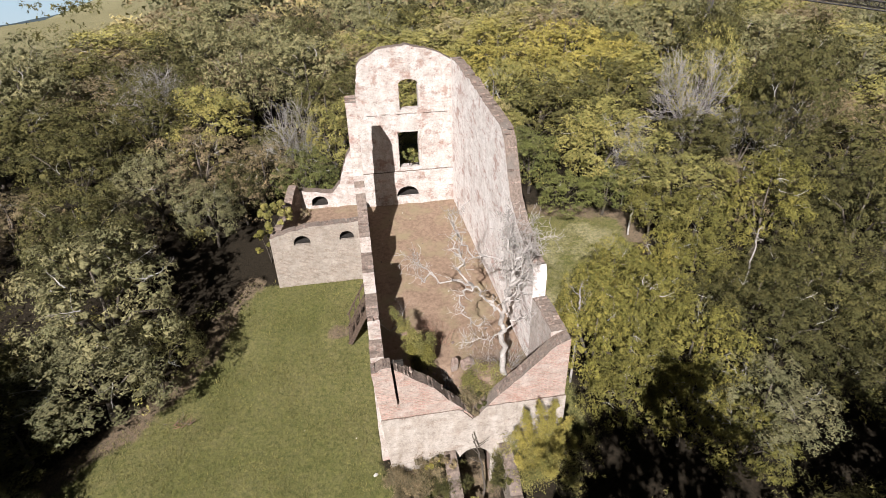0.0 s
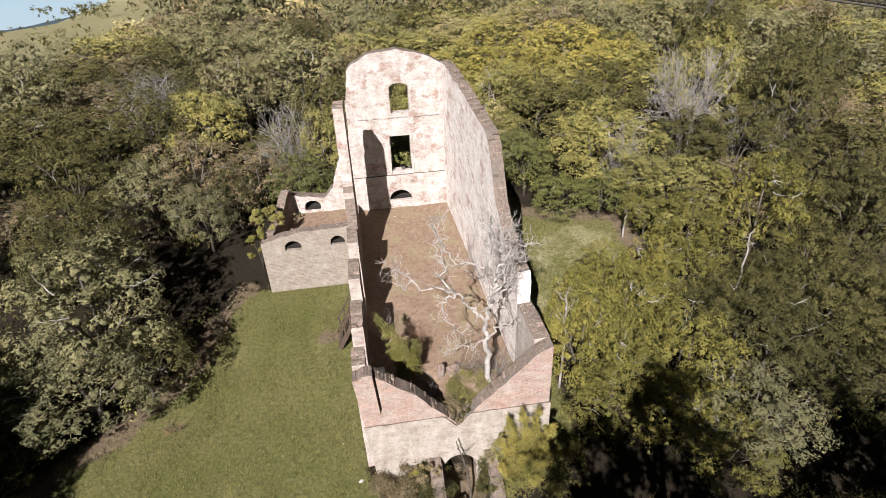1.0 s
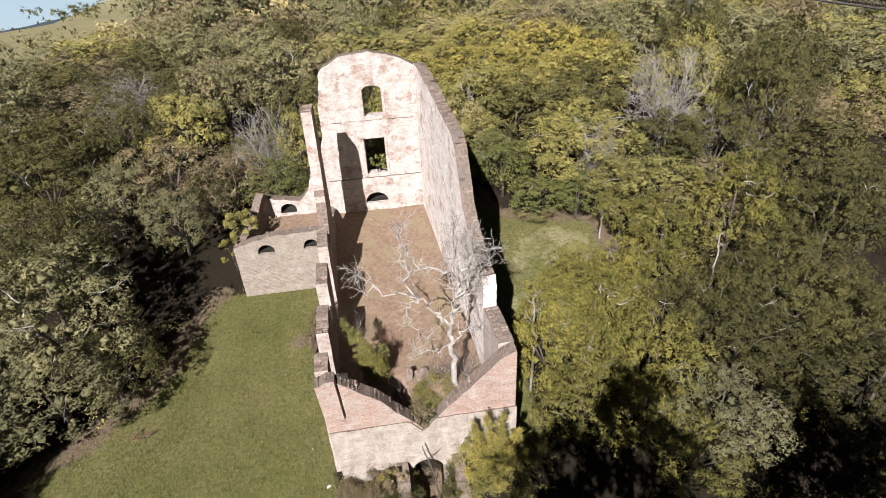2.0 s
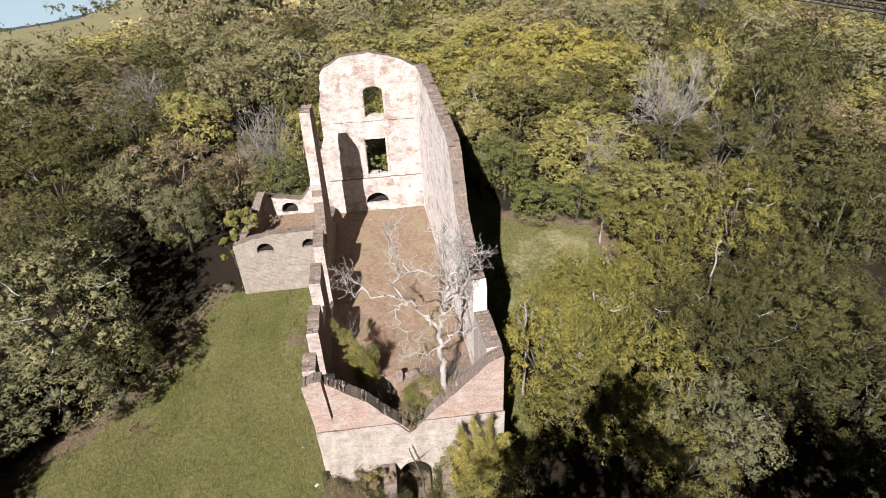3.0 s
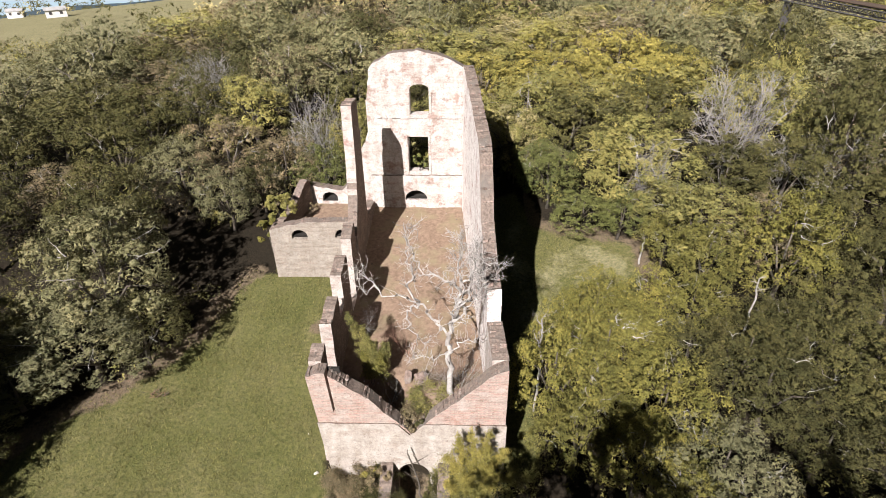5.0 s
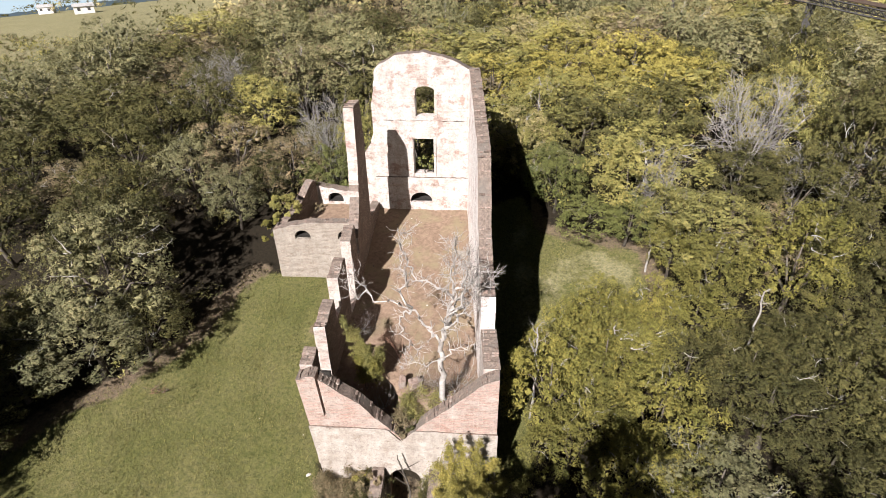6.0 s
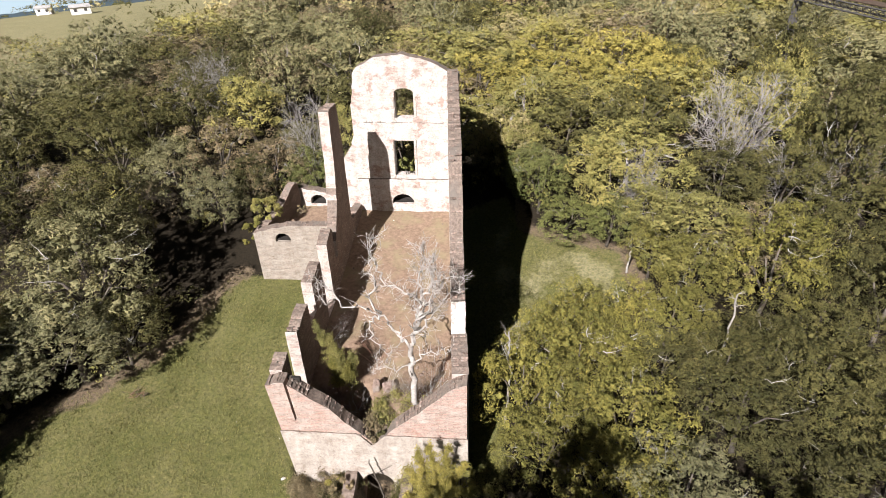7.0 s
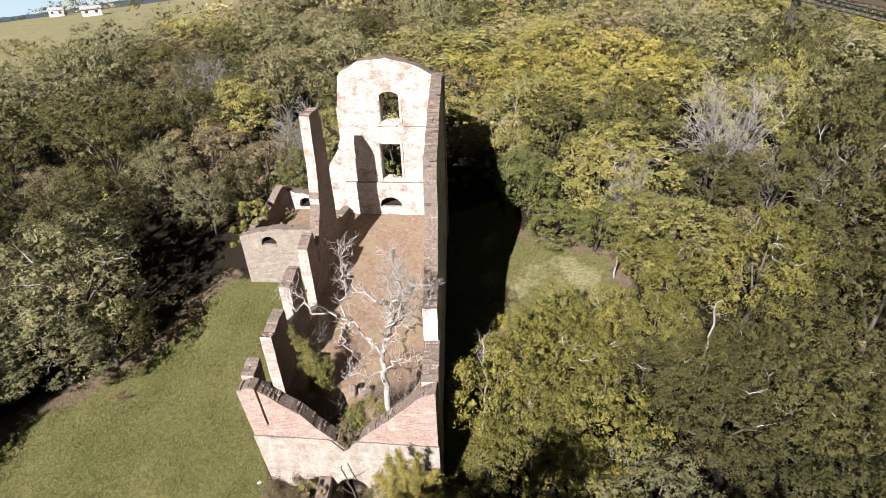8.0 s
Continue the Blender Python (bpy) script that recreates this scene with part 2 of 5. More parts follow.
LEAF = {
    "olive": leaf_material("olive_leaves", (0.031, 0.033, 0.011), (0.136, 0.130, 0.049)),
    "grey": leaf_material("grey_green_leaves", (0.064, 0.068, 0.032), (0.276, 0.267, 0.152)),
    "lime": leaf_material("yellow_green_leaves", (0.098, 0.100, 0.033), (0.374, 0.349, 0.128)),
    # a darker version of the yellow-green leaves
    "moss": leaf_material("darker_yellow_green_leaves", (0.060, 0.062, 0.016), (0.286, 0.267, 0.074)),
    "gold": leaf_material("golden_leaves", (0.150, 0.132, 0.036), (0.390, 0.350, 0.105)),
    "rust": leaf_material("rusty_leaves", (0.102, 0.083, 0.050), (0.300, 0.246, 0.162)),
    # distance haze is put into this paler, greyer leaf colour
    "straw": leaf_material("hazed_olive_leaves", (0.183, 0.162, 0.079), (0.449, 0.396, 0.211)),
    "green": leaf_material("deep_green_leaves", (0.055, 0.072, 0.022), (0.213, 0.227, 0.077)),
}


# ---- mesh helpers ----
def mesh_from(name, verts, faces, mats, slots=None, smooth=False):
    me = bpy.data.meshes.new(name)
    me.from_pydata([tuple(v) for v in verts], [], faces)
    for m in mats if isinstance(mats, (list, tuple)) else [mats]:
        me.materials.append(m)
    if slots is not None:
        me.polygons.foreach_set("material_index", slots)
    if smooth:
        me.polygons.foreach_set("use_smooth", [True] * len(me.polygons))
    me.update()
    return me


def quads_mesh(name, corners, mat):
    """One mesh of separate faces; corners: an array of faces x corners x 3."""
    n, k = len(corners), np.shape(corners)[1]
    me = bpy.data.meshes.new(name)
    me.vertices.add(k * n)
    me.vertices.foreach_set("co", np.asarray(corners, np.float32).ravel())
    me.loops.add(k * n)
    me.loops.foreach_set("vertex_index", np.arange(k * n, dtype=np.int32))
    me.polygons.add(n)
    me.polygons.foreach_set("loop_start", np.arange(0, k * n, k, dtype=np.int32))
    me.materials.append(mat)
    me.update(calc_edges=True)
    return me


def sticks_mesh(name, segs, mat, sides=4):
    """Tapered sticks; segs: rows of (a, b, radius at a, radius at b)."""
    a = np.array([s[0] for s in segs], float)
    b = np.array([s[1] for s in segs], float)
    ra = np.array([s[2] for s in segs])[:, None]
    rb = np.array([s[3] for s in segs])[:, None]
    d = b - a
    d /= np.linalg.norm(d, axis=1)[:, None] + 1e-9
    ref = np.where(np.abs(d[:, 2:3]) > 0.9, [[1.0, 0, 0]], [[0, 0, 1.0]])
    u = np.cross(d, ref)
    u /= np.linalg.norm(u, axis=1)[:, None]
    v = np.cross(d, u)
    rings = []
    for k in range(sides):
        w = 2 * math.pi * k / sides
        off = math.cos(w) * u + math.sin(w) * v
        rings.append((a + ra * off, b + rb * off))
    quads = [np.stack([rings[k][0], rings[(k + 1) % sides][0], rings[(k + 1) % sides][1], rings[k][1]], 1) for k in range(sides)]
    return quads_mesh(name, np.concatenate(quads), mat)


def tube_mesh(name, points, radii, mat, sides=7):
    """One closed tapering tube through some points."""
    pts = [Vector(p) for p in points]
    verts, faces = [], []
    for k, p in enumerate(pts):
        d = (pts[min(k + 1, len(pts) - 1)] - pts[max(k - 1, 0)]).normalized()
        u = d.cross(Vector((0.31, 0.95, 0.1))).normalized()
        v = d.cross(u)
        for q in range(sides):
            w = 2 * math.pi * q / sides
            verts.append(p + radii[k] * (math.cos(w) * u + math.sin(w) * v))
    for k in range(len(pts) - 1):
        for q in range(sides):
            a, c = k * sides + q, k * sides + (q + 1) % sides
            faces.append((a, c, c + sides, a + sides))
    faces += [tuple(range(sides))[::-1], tuple(range((len(pts) - 1) * sides, len(pts) * sides))]
    return mesh_from(name, verts, faces, mat, smooth=True)


def part(name, me, parent, label="", m=None):
    ob = new(name, me)
    ob.parent = parent
    if m is not None:
        ob.matrix_basis = m
    if label:
        ob["label"] = label
    return ob


def thing(name, m, label, category, group="", kind=""):
    ob = new(name)
    ob.empty_display_size = 0.3
    ob.matrix_basis = m
    return tagged(ob, label, category, group, kind)


def box_mesh(name, size, mat, bevel=0.0, shift=(0, 0, 0), jitter=0.0, seed=1):
    bm = bmesh.new()
    bmesh.ops.create_cube(bm, size=1)
    bmesh.ops.scale(bm, vec=size, verts=bm.verts)
    if bevel:
        bmesh.ops.bevel(bm, geom=bm.edges[:], offset=bevel, segments=1, affect="EDGES")
    rnd = random.Random(seed)
    for v in bm.verts:
        v.co += Vector(shift) + Vector([rnd.uniform(-jitter, jitter) for _ in range(3)])
    me = bpy.data.meshes.new(name)
    bm.to_mesh(me)
    bm.free()
    me.materials.append(mat)
    return me


def line(points):
    xs, ys = [p[0] for p in points], [p[1] for p in points]
    return lambda v: float(np.interp(v, xs, ys))


# ---- ground ----
SLOPE = [(-60, 0.0), (-12, 0.03), (-7, 0.19), (13, 0.19), (25, 0.08), (40, 0.02), (70, 0.0), (110, -0.03), (400, -0.02), (1200, 0.0)]
_ys = np.linspace(-60, 1200, 6301)
_gs = np.cumsum(np.interp(_ys, [p[0] for p in SLOPE], [p[1] for p in SLOPE])) * (_ys[1] - _ys[0])
_gs -= np.interp(0, _ys, _gs) + 0.55


def smooth(v, a, b):
    t = min(1.0, max(0.0, (v - a) / (b - a)))
    return t * t * (3 - 2 * t)


def outlook(x, y):
    """Distance and bearing (degrees to the west of north) from the open end of the clearing."""
    return math.hypot(x - 4, y + 13), math.degrees(math.atan2(4 - x, y + 13))


def land(x, y):
    """The height of the ground: a slope, and a brow from which the farmland falls away to the west."""
    z = float(np.interp(y, _ys, _gs)) + min(0.6, 0.08 * max(0.0, abs(x - 2) - 8))
    near = 1 - smooth(max(abs(x), abs(y)), 60, 120)
    z += near * 0.10 * noise.noise((x * 0.23, y * 0.23, 0)) + near * 0.03 * noise.noise((x * 0.9, y * 0.9, 4))
    far, bearing = outlook(x, y)
    brow = smooth(bearing, 5, 34) * (1 - smooth(bearing, 80, 130))
    z -= brow * (0.13 + 0.03 * smooth(bearing, 32, 42)) * (min(85.0, max(0.0, far - 66)) ** 2 / 170 + max(0.0, far - 151))
    z += (1 - near) * (1 - brow) * 3.0 * noise.noise((x * 0.004, y * 0.004, 9))
    if y < 1.5:
        z -= 1.3 * smooth(x, 2.5, 2.85) * (1 - smooth(x, 4.2, 4.5)) * (1 - smooth(y, 0.2, 0.8)) * smooth(y, -6, -2.5)
    return z


def floor_z(y):
    return 1.65 + 0.137 * y


LAWN = [(0.2, 10.3), (-5.6, 10.4), (-6.2, 9.0), (-7.0, 6.1), (-9.2, 3.2), (-11.4, 1.2), (-13.5, -2), (-13.5, -28), (3.5, -28), (2.3, -9), (2.3, 0), (0, 0)]
GLADE = [(6.1, 5), (5.6, 16), (8.4, 17.6), (9.4, 14.2), (12.0, 13.4), (14.4, 12.4), (14.4, 8.6), (12.4, 6.6), (10.2, 6.0), (8.8, 5.6), (8.2, 3.5), (8.2, 0.4), (6.9, 0.2), (6.5, 4)]


def inside(poly, x, y):
    hit = False
    for (ax, ay), (bx, by) in zip(poly, poly[1:] + poly[:1]):
        if (ay > y) != (by > y) and x < ax + (y - ay) / (by - ay) * (bx - ax):
            hit = not hit
    return hit


def edge_gap(poly, x, y):
    """The distance to the outline, positive inside."""
    best = 1e9
    for (ax, ay), (bx, by) in zip(poly, poly[1:] + poly[:1]):
        dx, dy = bx - ax, by - ay
        t = min(1, max(0, ((x - ax) * dx + (y - ay) * dy) / (dx * dx + dy * dy)))
        best = min(best, math.hypot(x - ax - t * dx, y - ay - t * dy))
    return best if inside(poly, x, y) else -best


def is_field(x, y):
    """Open farmland far off, past the end of the woods."""
    far, bearing = outlook(x, y)
    edge = float(np.interp(bearing, [14, 18, 25, 33, 44, 60], [120, 67, 55, 48, 42, 41])) + 5 * noise.noise((x * 0.06, y * 0.06, 2))
    return smooth(far - edge, 0, 7) * smooth(bearing, 13, 19)


def build_ground():
    def steps(lo, hi, dense_lo, dense_hi, d):
        out = list(np.arange(dense_lo, dense_hi + 1e-6, d))
        v, s = dense_hi, d
        while v < hi:
            s *= 1.35
            v += s
            out.append(v)
        v, s = dense_lo, d
        while v > lo:
            s *= 1.35
            v -= s
            out.insert(0, v)
        return out
    xs, ys = steps(-2500, 2500, -18, 20, 0.3), steps(-800, 3200, -8, 20, 0.3)
    verts, lawn, field, soil = [], [], [], []
    for y in ys:
        for x in xs:
            verts.append((x, y, land(x, y)))
            near = -30 < x < 30 and -32 < y < 30
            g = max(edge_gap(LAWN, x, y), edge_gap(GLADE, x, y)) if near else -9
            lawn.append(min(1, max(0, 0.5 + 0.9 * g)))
            dry = smooth(edge_gap(GLADE, x, y), -0.4, 1.2) * smooth(x, 6.8, 8.4) * (0.5 + 0.5 * noise.noise((x * 0.6, y * 0.6, 8))) if near and x > 6 else 0
            field.append(max(is_field(x, y), dry))
            s = max(0, 1 - math.hypot((x + 1.45) / 0.9, (y - 6.9) / 0.7)) * 1.2
            if near and -9 < y < 0.4 and -0.4 < x < 6:
                s = max(s, 0.62 * smooth(x, -0.4, 0.8) * smooth(y, -1.6, -0.4))
            if (x < -5 or x > 9) and abs(g) < 1.3:
                s = max(s, 0.85 * (1 - abs(g + 0.2) / 1.1) + 0.25 * noise.noise((x * 0.9, y * 0.9, 6)))
            soil.append(min(1, max(0, s)))
    nx = len(xs)
    faces = [(j * nx + i, j * nx + i + 1, (j + 1) * nx + i + 1, (j + 1) * nx + i) for j in range(len(ys) - 1) for i in range(nx - 1)]
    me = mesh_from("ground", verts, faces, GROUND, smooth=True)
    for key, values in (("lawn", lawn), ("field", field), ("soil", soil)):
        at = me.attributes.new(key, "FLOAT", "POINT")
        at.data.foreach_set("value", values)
    tagged(new("ground", me), "grassy clearing and leaf-littered woodland floor, tree shade in its colour, on a slope", "ground", kind="structure")


build_ground()


# ---- masonry ----
def wall(name, p0, p1, thick, top, zmin, mat, label, holes=(), cell=(0.13, 0.078), rag=0.07, bow=0.018, seed=0, cap=CAP, inner=None, lean=None):
    """A brick wall in whole and half bricks, with a broken top. p0 to p1: the foot of its face; it goes back to the left of that line by thick.
    top(u): its height along the line; holes: (u0, u1, z0, z1) or, arched, (u0, u1, z0, spring, crown)."""
    (x0, y0), (x1, y1) = p0, p1
    length = math.hypot(x1 - x0, y1 - y0)
    nu = max(1, round(length / cell[0]))
    du, dz = length / nu, cell[1]
    zmax = max(top(u) for u in np.linspace(0, length, 60)) + 0.3
    nz = int((zmax - zmin) / dz) + 1

    def hole_top(h, u):
        if len(h) == 4:
            return h[3]
        c, r = (h[0] + h[1]) / 2, (h[1] - h[0]) / 2
        return h[3] + (h[4] - h[3]) * math.sqrt(max(0, 1 - ((u - c) / r) ** 2))

    def in_hole(u, z):
        return any(h[0] < u < h[1] and h[2] < z < hole_top(h, u) for h in holes)

    def crest_at(u):
        return top(u) + rag * (noise.noise((u * 1.7, seed, 0)) + 0.8 * noise.noise((u * 4.2, seed, 5)))

    solid, tops = set(), {}
    for i in range(nu):
        u = (i + 0.5) * du
        crest = crest_at(u)
        for j in range(nz):
            z = zmin + (j + 0.5) * dz
            if z < crest and not in_hole(u, z):
                solid.add((i, j))
                tops[i] = j
    index, verts = {}, []

    def vert(i, j, side):
        if (i, j, side) not in index:
            u, z = i * du, zmin + j * dz
            for h in holes:
                if h[2] - dz < z < hole_top(h, u) + dz:
                    for edge in h[:2]:
                        if abs(u - edge) < du * 0.55:
                            u = edge
                if h[0] - 0.01 <= u <= h[1] + 0.01:
                    for edge in (h[2], hole_top(h, min(h[1], max(h[0], u)))):
                        if abs(z - edge) < dz * 0.6:
                            z = edge
                if len(h) == 5 and z > h[3]:
                    c, a, b = (h[0] + h[1]) / 2, (h[1] - h[0]) / 2, h[4] - h[3]
                    rho = math.hypot((u - c) / a, (z - h[3]) / b)
                    if abs(rho - 1) * min(a, b) < 0.75 * max(du, dz) and rho > 0.3:
                        u, z = c + (u - c) / rho, h[3] + (z - h[3]) / rho
            if z > crest_at(u) - 2.2 * dz and crest_at(u) > z - 16 * dz:
                z = crest_at(u) + 0.025 * noise.noise((u * 2.5, side * 4, seed))
            if lean:
                u += lean(u, z)
            off = bow * noise.noise((u * 1.1, z * 1.1, seed + side * 7)) + 0.4 * bow * noise.noise((u * 5, z * 5, seed))
            index[i, j, side] = len(verts)
            verts.append((u, off if side == 0 else thick + off, z))
        return index[i, j, side]

    faces, slots = [], []
    for i, j in solid:
        q = [(i, j), (i + 1, j), (i + 1, j + 1), (i, j + 1)]
        faces += [[vert(*c, 0) for c in q], [vert(*c, 1) for c in reversed(q)]]
        slots += [2, 0]
        for (di, dj), (a, b) in (((0, -1), (0, 1)), ((1, 0), (1, 2)), ((0, 1), (2, 3)), ((-1, 0), (3, 0))):
            k = (i + di, j + dj)
            if k not in solid:
                faces.append([vert(*q[b], 0), vert(*q[a], 0), vert(*q[a], 1), vert(*q[b], 1)])
                u, z = (k[0] + 0.5) * du, zmin + (k[1] + 0.5) * dz
                open_side = in_hole(u, z) or k[0] < 0 or k[0] >= nu
                tall = di and tops.get(i, 0) - tops.get(i + di, -99) > 5
                steep = dj > 0 and abs(crest_at(u + du) - crest_at(u - du)) > 1.1
                slots.append(1 if not open_side and dj >= 0 and not tall and not steep else 0)
    me = mesh_from(name, verts, faces, [mat, cap, inner or mat], slots)
    ob = new(name, me)
    ob.matrix_basis = pose(x0, y0, 0, 0, 0, math.degrees(math.atan2(y1 - y0, x1 - x0)))
    return tagged(ob, label, "wall", kind="structure")


# gable end with two windows over a low vent; it runs on as the back of the annex
GX, GY = -3.5, 14.11
gable_top = line([(x - GX, z) for x, z in [(-3.5, 4.85), (-1.37, 4.45), (-0.9, 5.0), (-0.45, 6.4), (0.1, 7.2), (0.33, 7.85), (0.36, 9.4), (0.5, 10.4), (0.58, 11.0), (0.75, 11.2),
                  (1.7, 11.7), (3.0, 11.85), (4.39, 11.5), (5.35, 11.0), (5.75, 10.9)]])
wall_north = wall("wall_north", (GX, GY), (5.75, GY), 0.55, gable_top, 1.4, GABLE, "tall ruined gable wall of limewashed brick with two openings",
                  [(2.55 - GX, 3.5 - GX, 8.72, 10.0, 10.24), (2.38 - GX, 3.42 - GX, 5.6, 7.55), (-2.5 - GX, -1.65 - GX, 3.8, 4.0, 4.36), (2.1 - GX, 3.3 - GX, 3.95, 4.02, 4.55)], (0.08, 0.052), rag=0.05, seed=3)
wall_north_foot = wall("wall_north_foot", (0.3, GY - 0.13), (5.25, GY - 0.13), 0.127, lambda u: 5.42, 2.6, GABLE, "thicker plastered foot of the gable with an arched vent",
                       [(2.1 - 0.3, 3.3 - 0.3, 3.95, 4.02, 4.55)], (0.08, 0.052), rag=0.015, seed=4)

# long side wall, high by the gable and broken down towards the front
east_top = line([(0, 4.85), (1.0, 4.98), (2.26, 5.02), (2.32, 6.3), (3.0, 6.45), (4.2, 7.1), (5.1, 7.85), (5.6, 8.95), (6.0, 9.85), (6.3, 10.12), (10.5, 10.8), (13.2, 11.1), (14.2, 11.15)])
E0, E1, E2 = (6.22, 0.502), (5.2, GY), (6.085, 2.3)
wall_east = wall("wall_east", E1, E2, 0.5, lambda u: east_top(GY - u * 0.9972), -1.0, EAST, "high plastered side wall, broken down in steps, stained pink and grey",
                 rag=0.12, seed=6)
wall_east_pier = wall("wall_east_pier", (6.08, 2.295), E0, 0.56, line([(0, 5.02), (1.0, 4.98), (1.8, 4.86)]), -1.0, SIDE, "low front end of the side wall with a worn brick top", rag=0.08, seed=7)

# long side wall towards the lawn: piers between lost windows, and one tall stump
west_top = line([(0, 4.55), (1.15, 4.9), (2.4, 4.8), (3.7, 5.0), (4.6, 5.4), (5.85, 5.5), (7.1, 5.6), (8.0, 5.9), (8.4, 4.9), (9.3, 6.2), (9.75, 8.0), (9.9, 10.35), (10.0, 10.5), (11.35, 10.4),
                 (11.45, 9.0), (11.5, 6.0), (11.6, 4.3), (14.1, 3.9)])
# the inner face is coloured dark for the shade it lies in
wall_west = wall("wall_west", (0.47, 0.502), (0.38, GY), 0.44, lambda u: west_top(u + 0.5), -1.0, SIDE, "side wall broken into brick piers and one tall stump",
                 [(0.69, 1.77, 1.85, 99), (3.25, 4.1, 4.0, 99), (5.43, 6.52, 2.55, 99), (7.55, 7.95, 4.2, 99)], rag=0.10, seed=8, inner=SHADED_FACE)

# front wall, broken to a deep notch, with an arched drain at its foot; its end by the lawn leans over
south_top = line([(0, 4.5), (0.62, 4.67), (1.1, 4.24), (1.8, 3.67), (2.69, 2.66), (3.15, 2.14), (3.43, 1.8), (3.75, 2.16), (4.46, 2.84), (5.63, 4.0), (6.3, 4.72), (6.74, 4.86)])
lean = lambda u, z: 0.08 * max(0.0, 4.6 - z) * max(0.0, 1 - u / 2.9)
wall_south = wall("wall_south", (0.0, 0.0), (6.74, 0.0), 0.5, south_top, -2.2, FRONT, "pink brick front wall broken down to a deep notch",
                  [(2.85, 4.05, -2.2, -0.45, 0.2), (0.665, 0.755, 2.85, 99)], (0.065, 0.039), rag=0.07, seed=11, lean=lean)
wall_south_foot = wall("wall_south_foot", (-0.03, -0.05), (6.78, -0.05), 0.052, lambda u: min(2.3, south_top(u) - 0.05), -2.2, FOOT, "whitewashed lower band of the front wall",
                       [(2.88, 4.08, -2.2, -0.45, 0.2)], rag=0.02, seed=12, lean=lean)

# added box behind the crack, to stop sunlight and look dark
part("crack_back", box_mesh("crack_back", (0.5, 0.1, 1.95), RECESS_SHADE, shift=(0.84, 0.42, 3.54), jitter=0.01), wall_south)

# annex: front with two vents, and a side rising to a peak
AY = 10.2
annex_top = line([(0, 4.2), (0.8, 4.4), (1.65, 4.62), (4.35, 4.7)])
wall_annex = wall("wall_annex", (-4.3, AY), (0.02, AY), 0.5, annex_top, 0.5, CREAM, "low cream brick annex wall with two arched vents",
                  [(1.08, 1.87, 3.7, 3.82, 4.2), (3.25, 3.95, 3.76, 3.88, 4.24)], (0.08, 0.052), rag=0.05, seed=14)
side_top = line([(0, 4.2), (1.0, 4.3), (1.9, 4.55), (2.7, 5.0), (3.2, 5.25), (3.6, 5.1)])
# the east face is coloured dark for shade, the west face plain cream
wall_annex_side = wall("wall_annex_side", (-3.45, GY - 0.01), (-4.3, AY + 0.51), 0.42, lambda u: side_top(3.5 - u), 0.5, SHADED_FACE, "broken annex side wall rising to a peak", rag=0.09, seed=15, inner=CREAM)


def ledge(owner, x0, x1, z, seed):
    """A worn brick course that stands out from a wall, crumbled away in places."""
    rnd = random.Random(seed)
    x = x0
    while x < x1:
        w = rnd.uniform(0.18, 0.34)
        if rnd.random() > 0.14:
            part("brick", box_mesh("brick", (w - 0.012, 0.11, 0.072), GABLE if rnd.random() < 0.7 else SIDE, 0.01, (x + w / 2, -0.01 + rnd.uniform(0, 0.025), z + rnd.uniform(-0.012, 0.012)), 0.006, seed=int(x * 50)), owner)
        x += w


for x, z0, z1 in ((2.47, 8.66, 9.82), (3.58, 8.66, 9.82), (2.30, 5.48, 7.62), (3.50, 5.48, 7.62)):
    part("window_surround", box_mesh("window_surround", (0.11, 0.07, z1 - z0), SIDE, 0.012, (x - GX, -0.01, (z0 + z1) / 2), 0.008, int(x * 100)), wall_north)
ledge(wall_north, 0.62 - GX, 5.2 - GX, 8.56, 4)


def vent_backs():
    """Near-black slabs at the back and foot of the vents; the shade in there is put into their colour."""
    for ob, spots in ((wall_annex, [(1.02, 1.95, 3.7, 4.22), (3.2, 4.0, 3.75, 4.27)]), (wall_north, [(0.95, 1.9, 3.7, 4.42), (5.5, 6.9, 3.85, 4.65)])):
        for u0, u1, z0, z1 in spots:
            part("vent_floor", box_mesh("vent_floor", (u1 - u0 - 0.16, 0.36, 0.03), RECESS_SHADE, shift=((u0 + u1) / 2, 0.26, z0 + 0.1), jitter=0.008), ob)
            part("vent_back", box_mesh("vent_back", (u1 - u0, 0.05, z1 - z0), RECESS_SHADE, shift=((u0 + u1) / 2, 0.42, (z0 + z1) / 2), jitter=0.01), ob)


def floor_sheet(name, corners, z_at, mat, label, n=48, lump=0.05):
    """An uneven earth floor between four corners given in plan."""
    a, b, c, d = [Vector(p) for p in corners]
    verts = []
    for j in range(n + 1):
        for i in range(n + 1):
            p = a.lerp(b, i / n).lerp(d.lerp(c, i / n), j / n)
            z = z_at(p.x, p.y) + lump * (noise.noise((p.x * 1.3, p.y * 1.3, 3)) + 0.5 * noise.noise((p.x * 4, p.y * 4, 3)))
            verts.append((p.x, p.y, z))
    faces = [(j * (n + 1) + i, j * (n + 1) + i + 1, (j + 1) * (n + 1) + i + 1, (j + 1) * (n + 1) + i) for j in range(n) for i in range(n)]
    tagged(new(name, mesh_from(name, verts, faces, mat, smooth=True)), label, "floor", kind="structure")


# sunk by the front corner, a shape added to deepen the shade there
floor_sheet("floor", [(0.4, 0.45), (6.26, 0.45), (5.26, 14.05), (0.34, 14.05)],
            lambda x, y: floor_z(y) + 0.8 * math.exp(-((x - 4.6) ** 2) / 1.4 - ((y - 1.4) ** 2) / 1.0) - 0.05 - 1.3 * smooth(x, 0.2, 0.7) * (1 - smooth(x, 2.4, 3.4)) * (1 - smooth(y, 1.2, 2.6)), FLOOR, "sloping floor of bare trodden brown earth", 60)
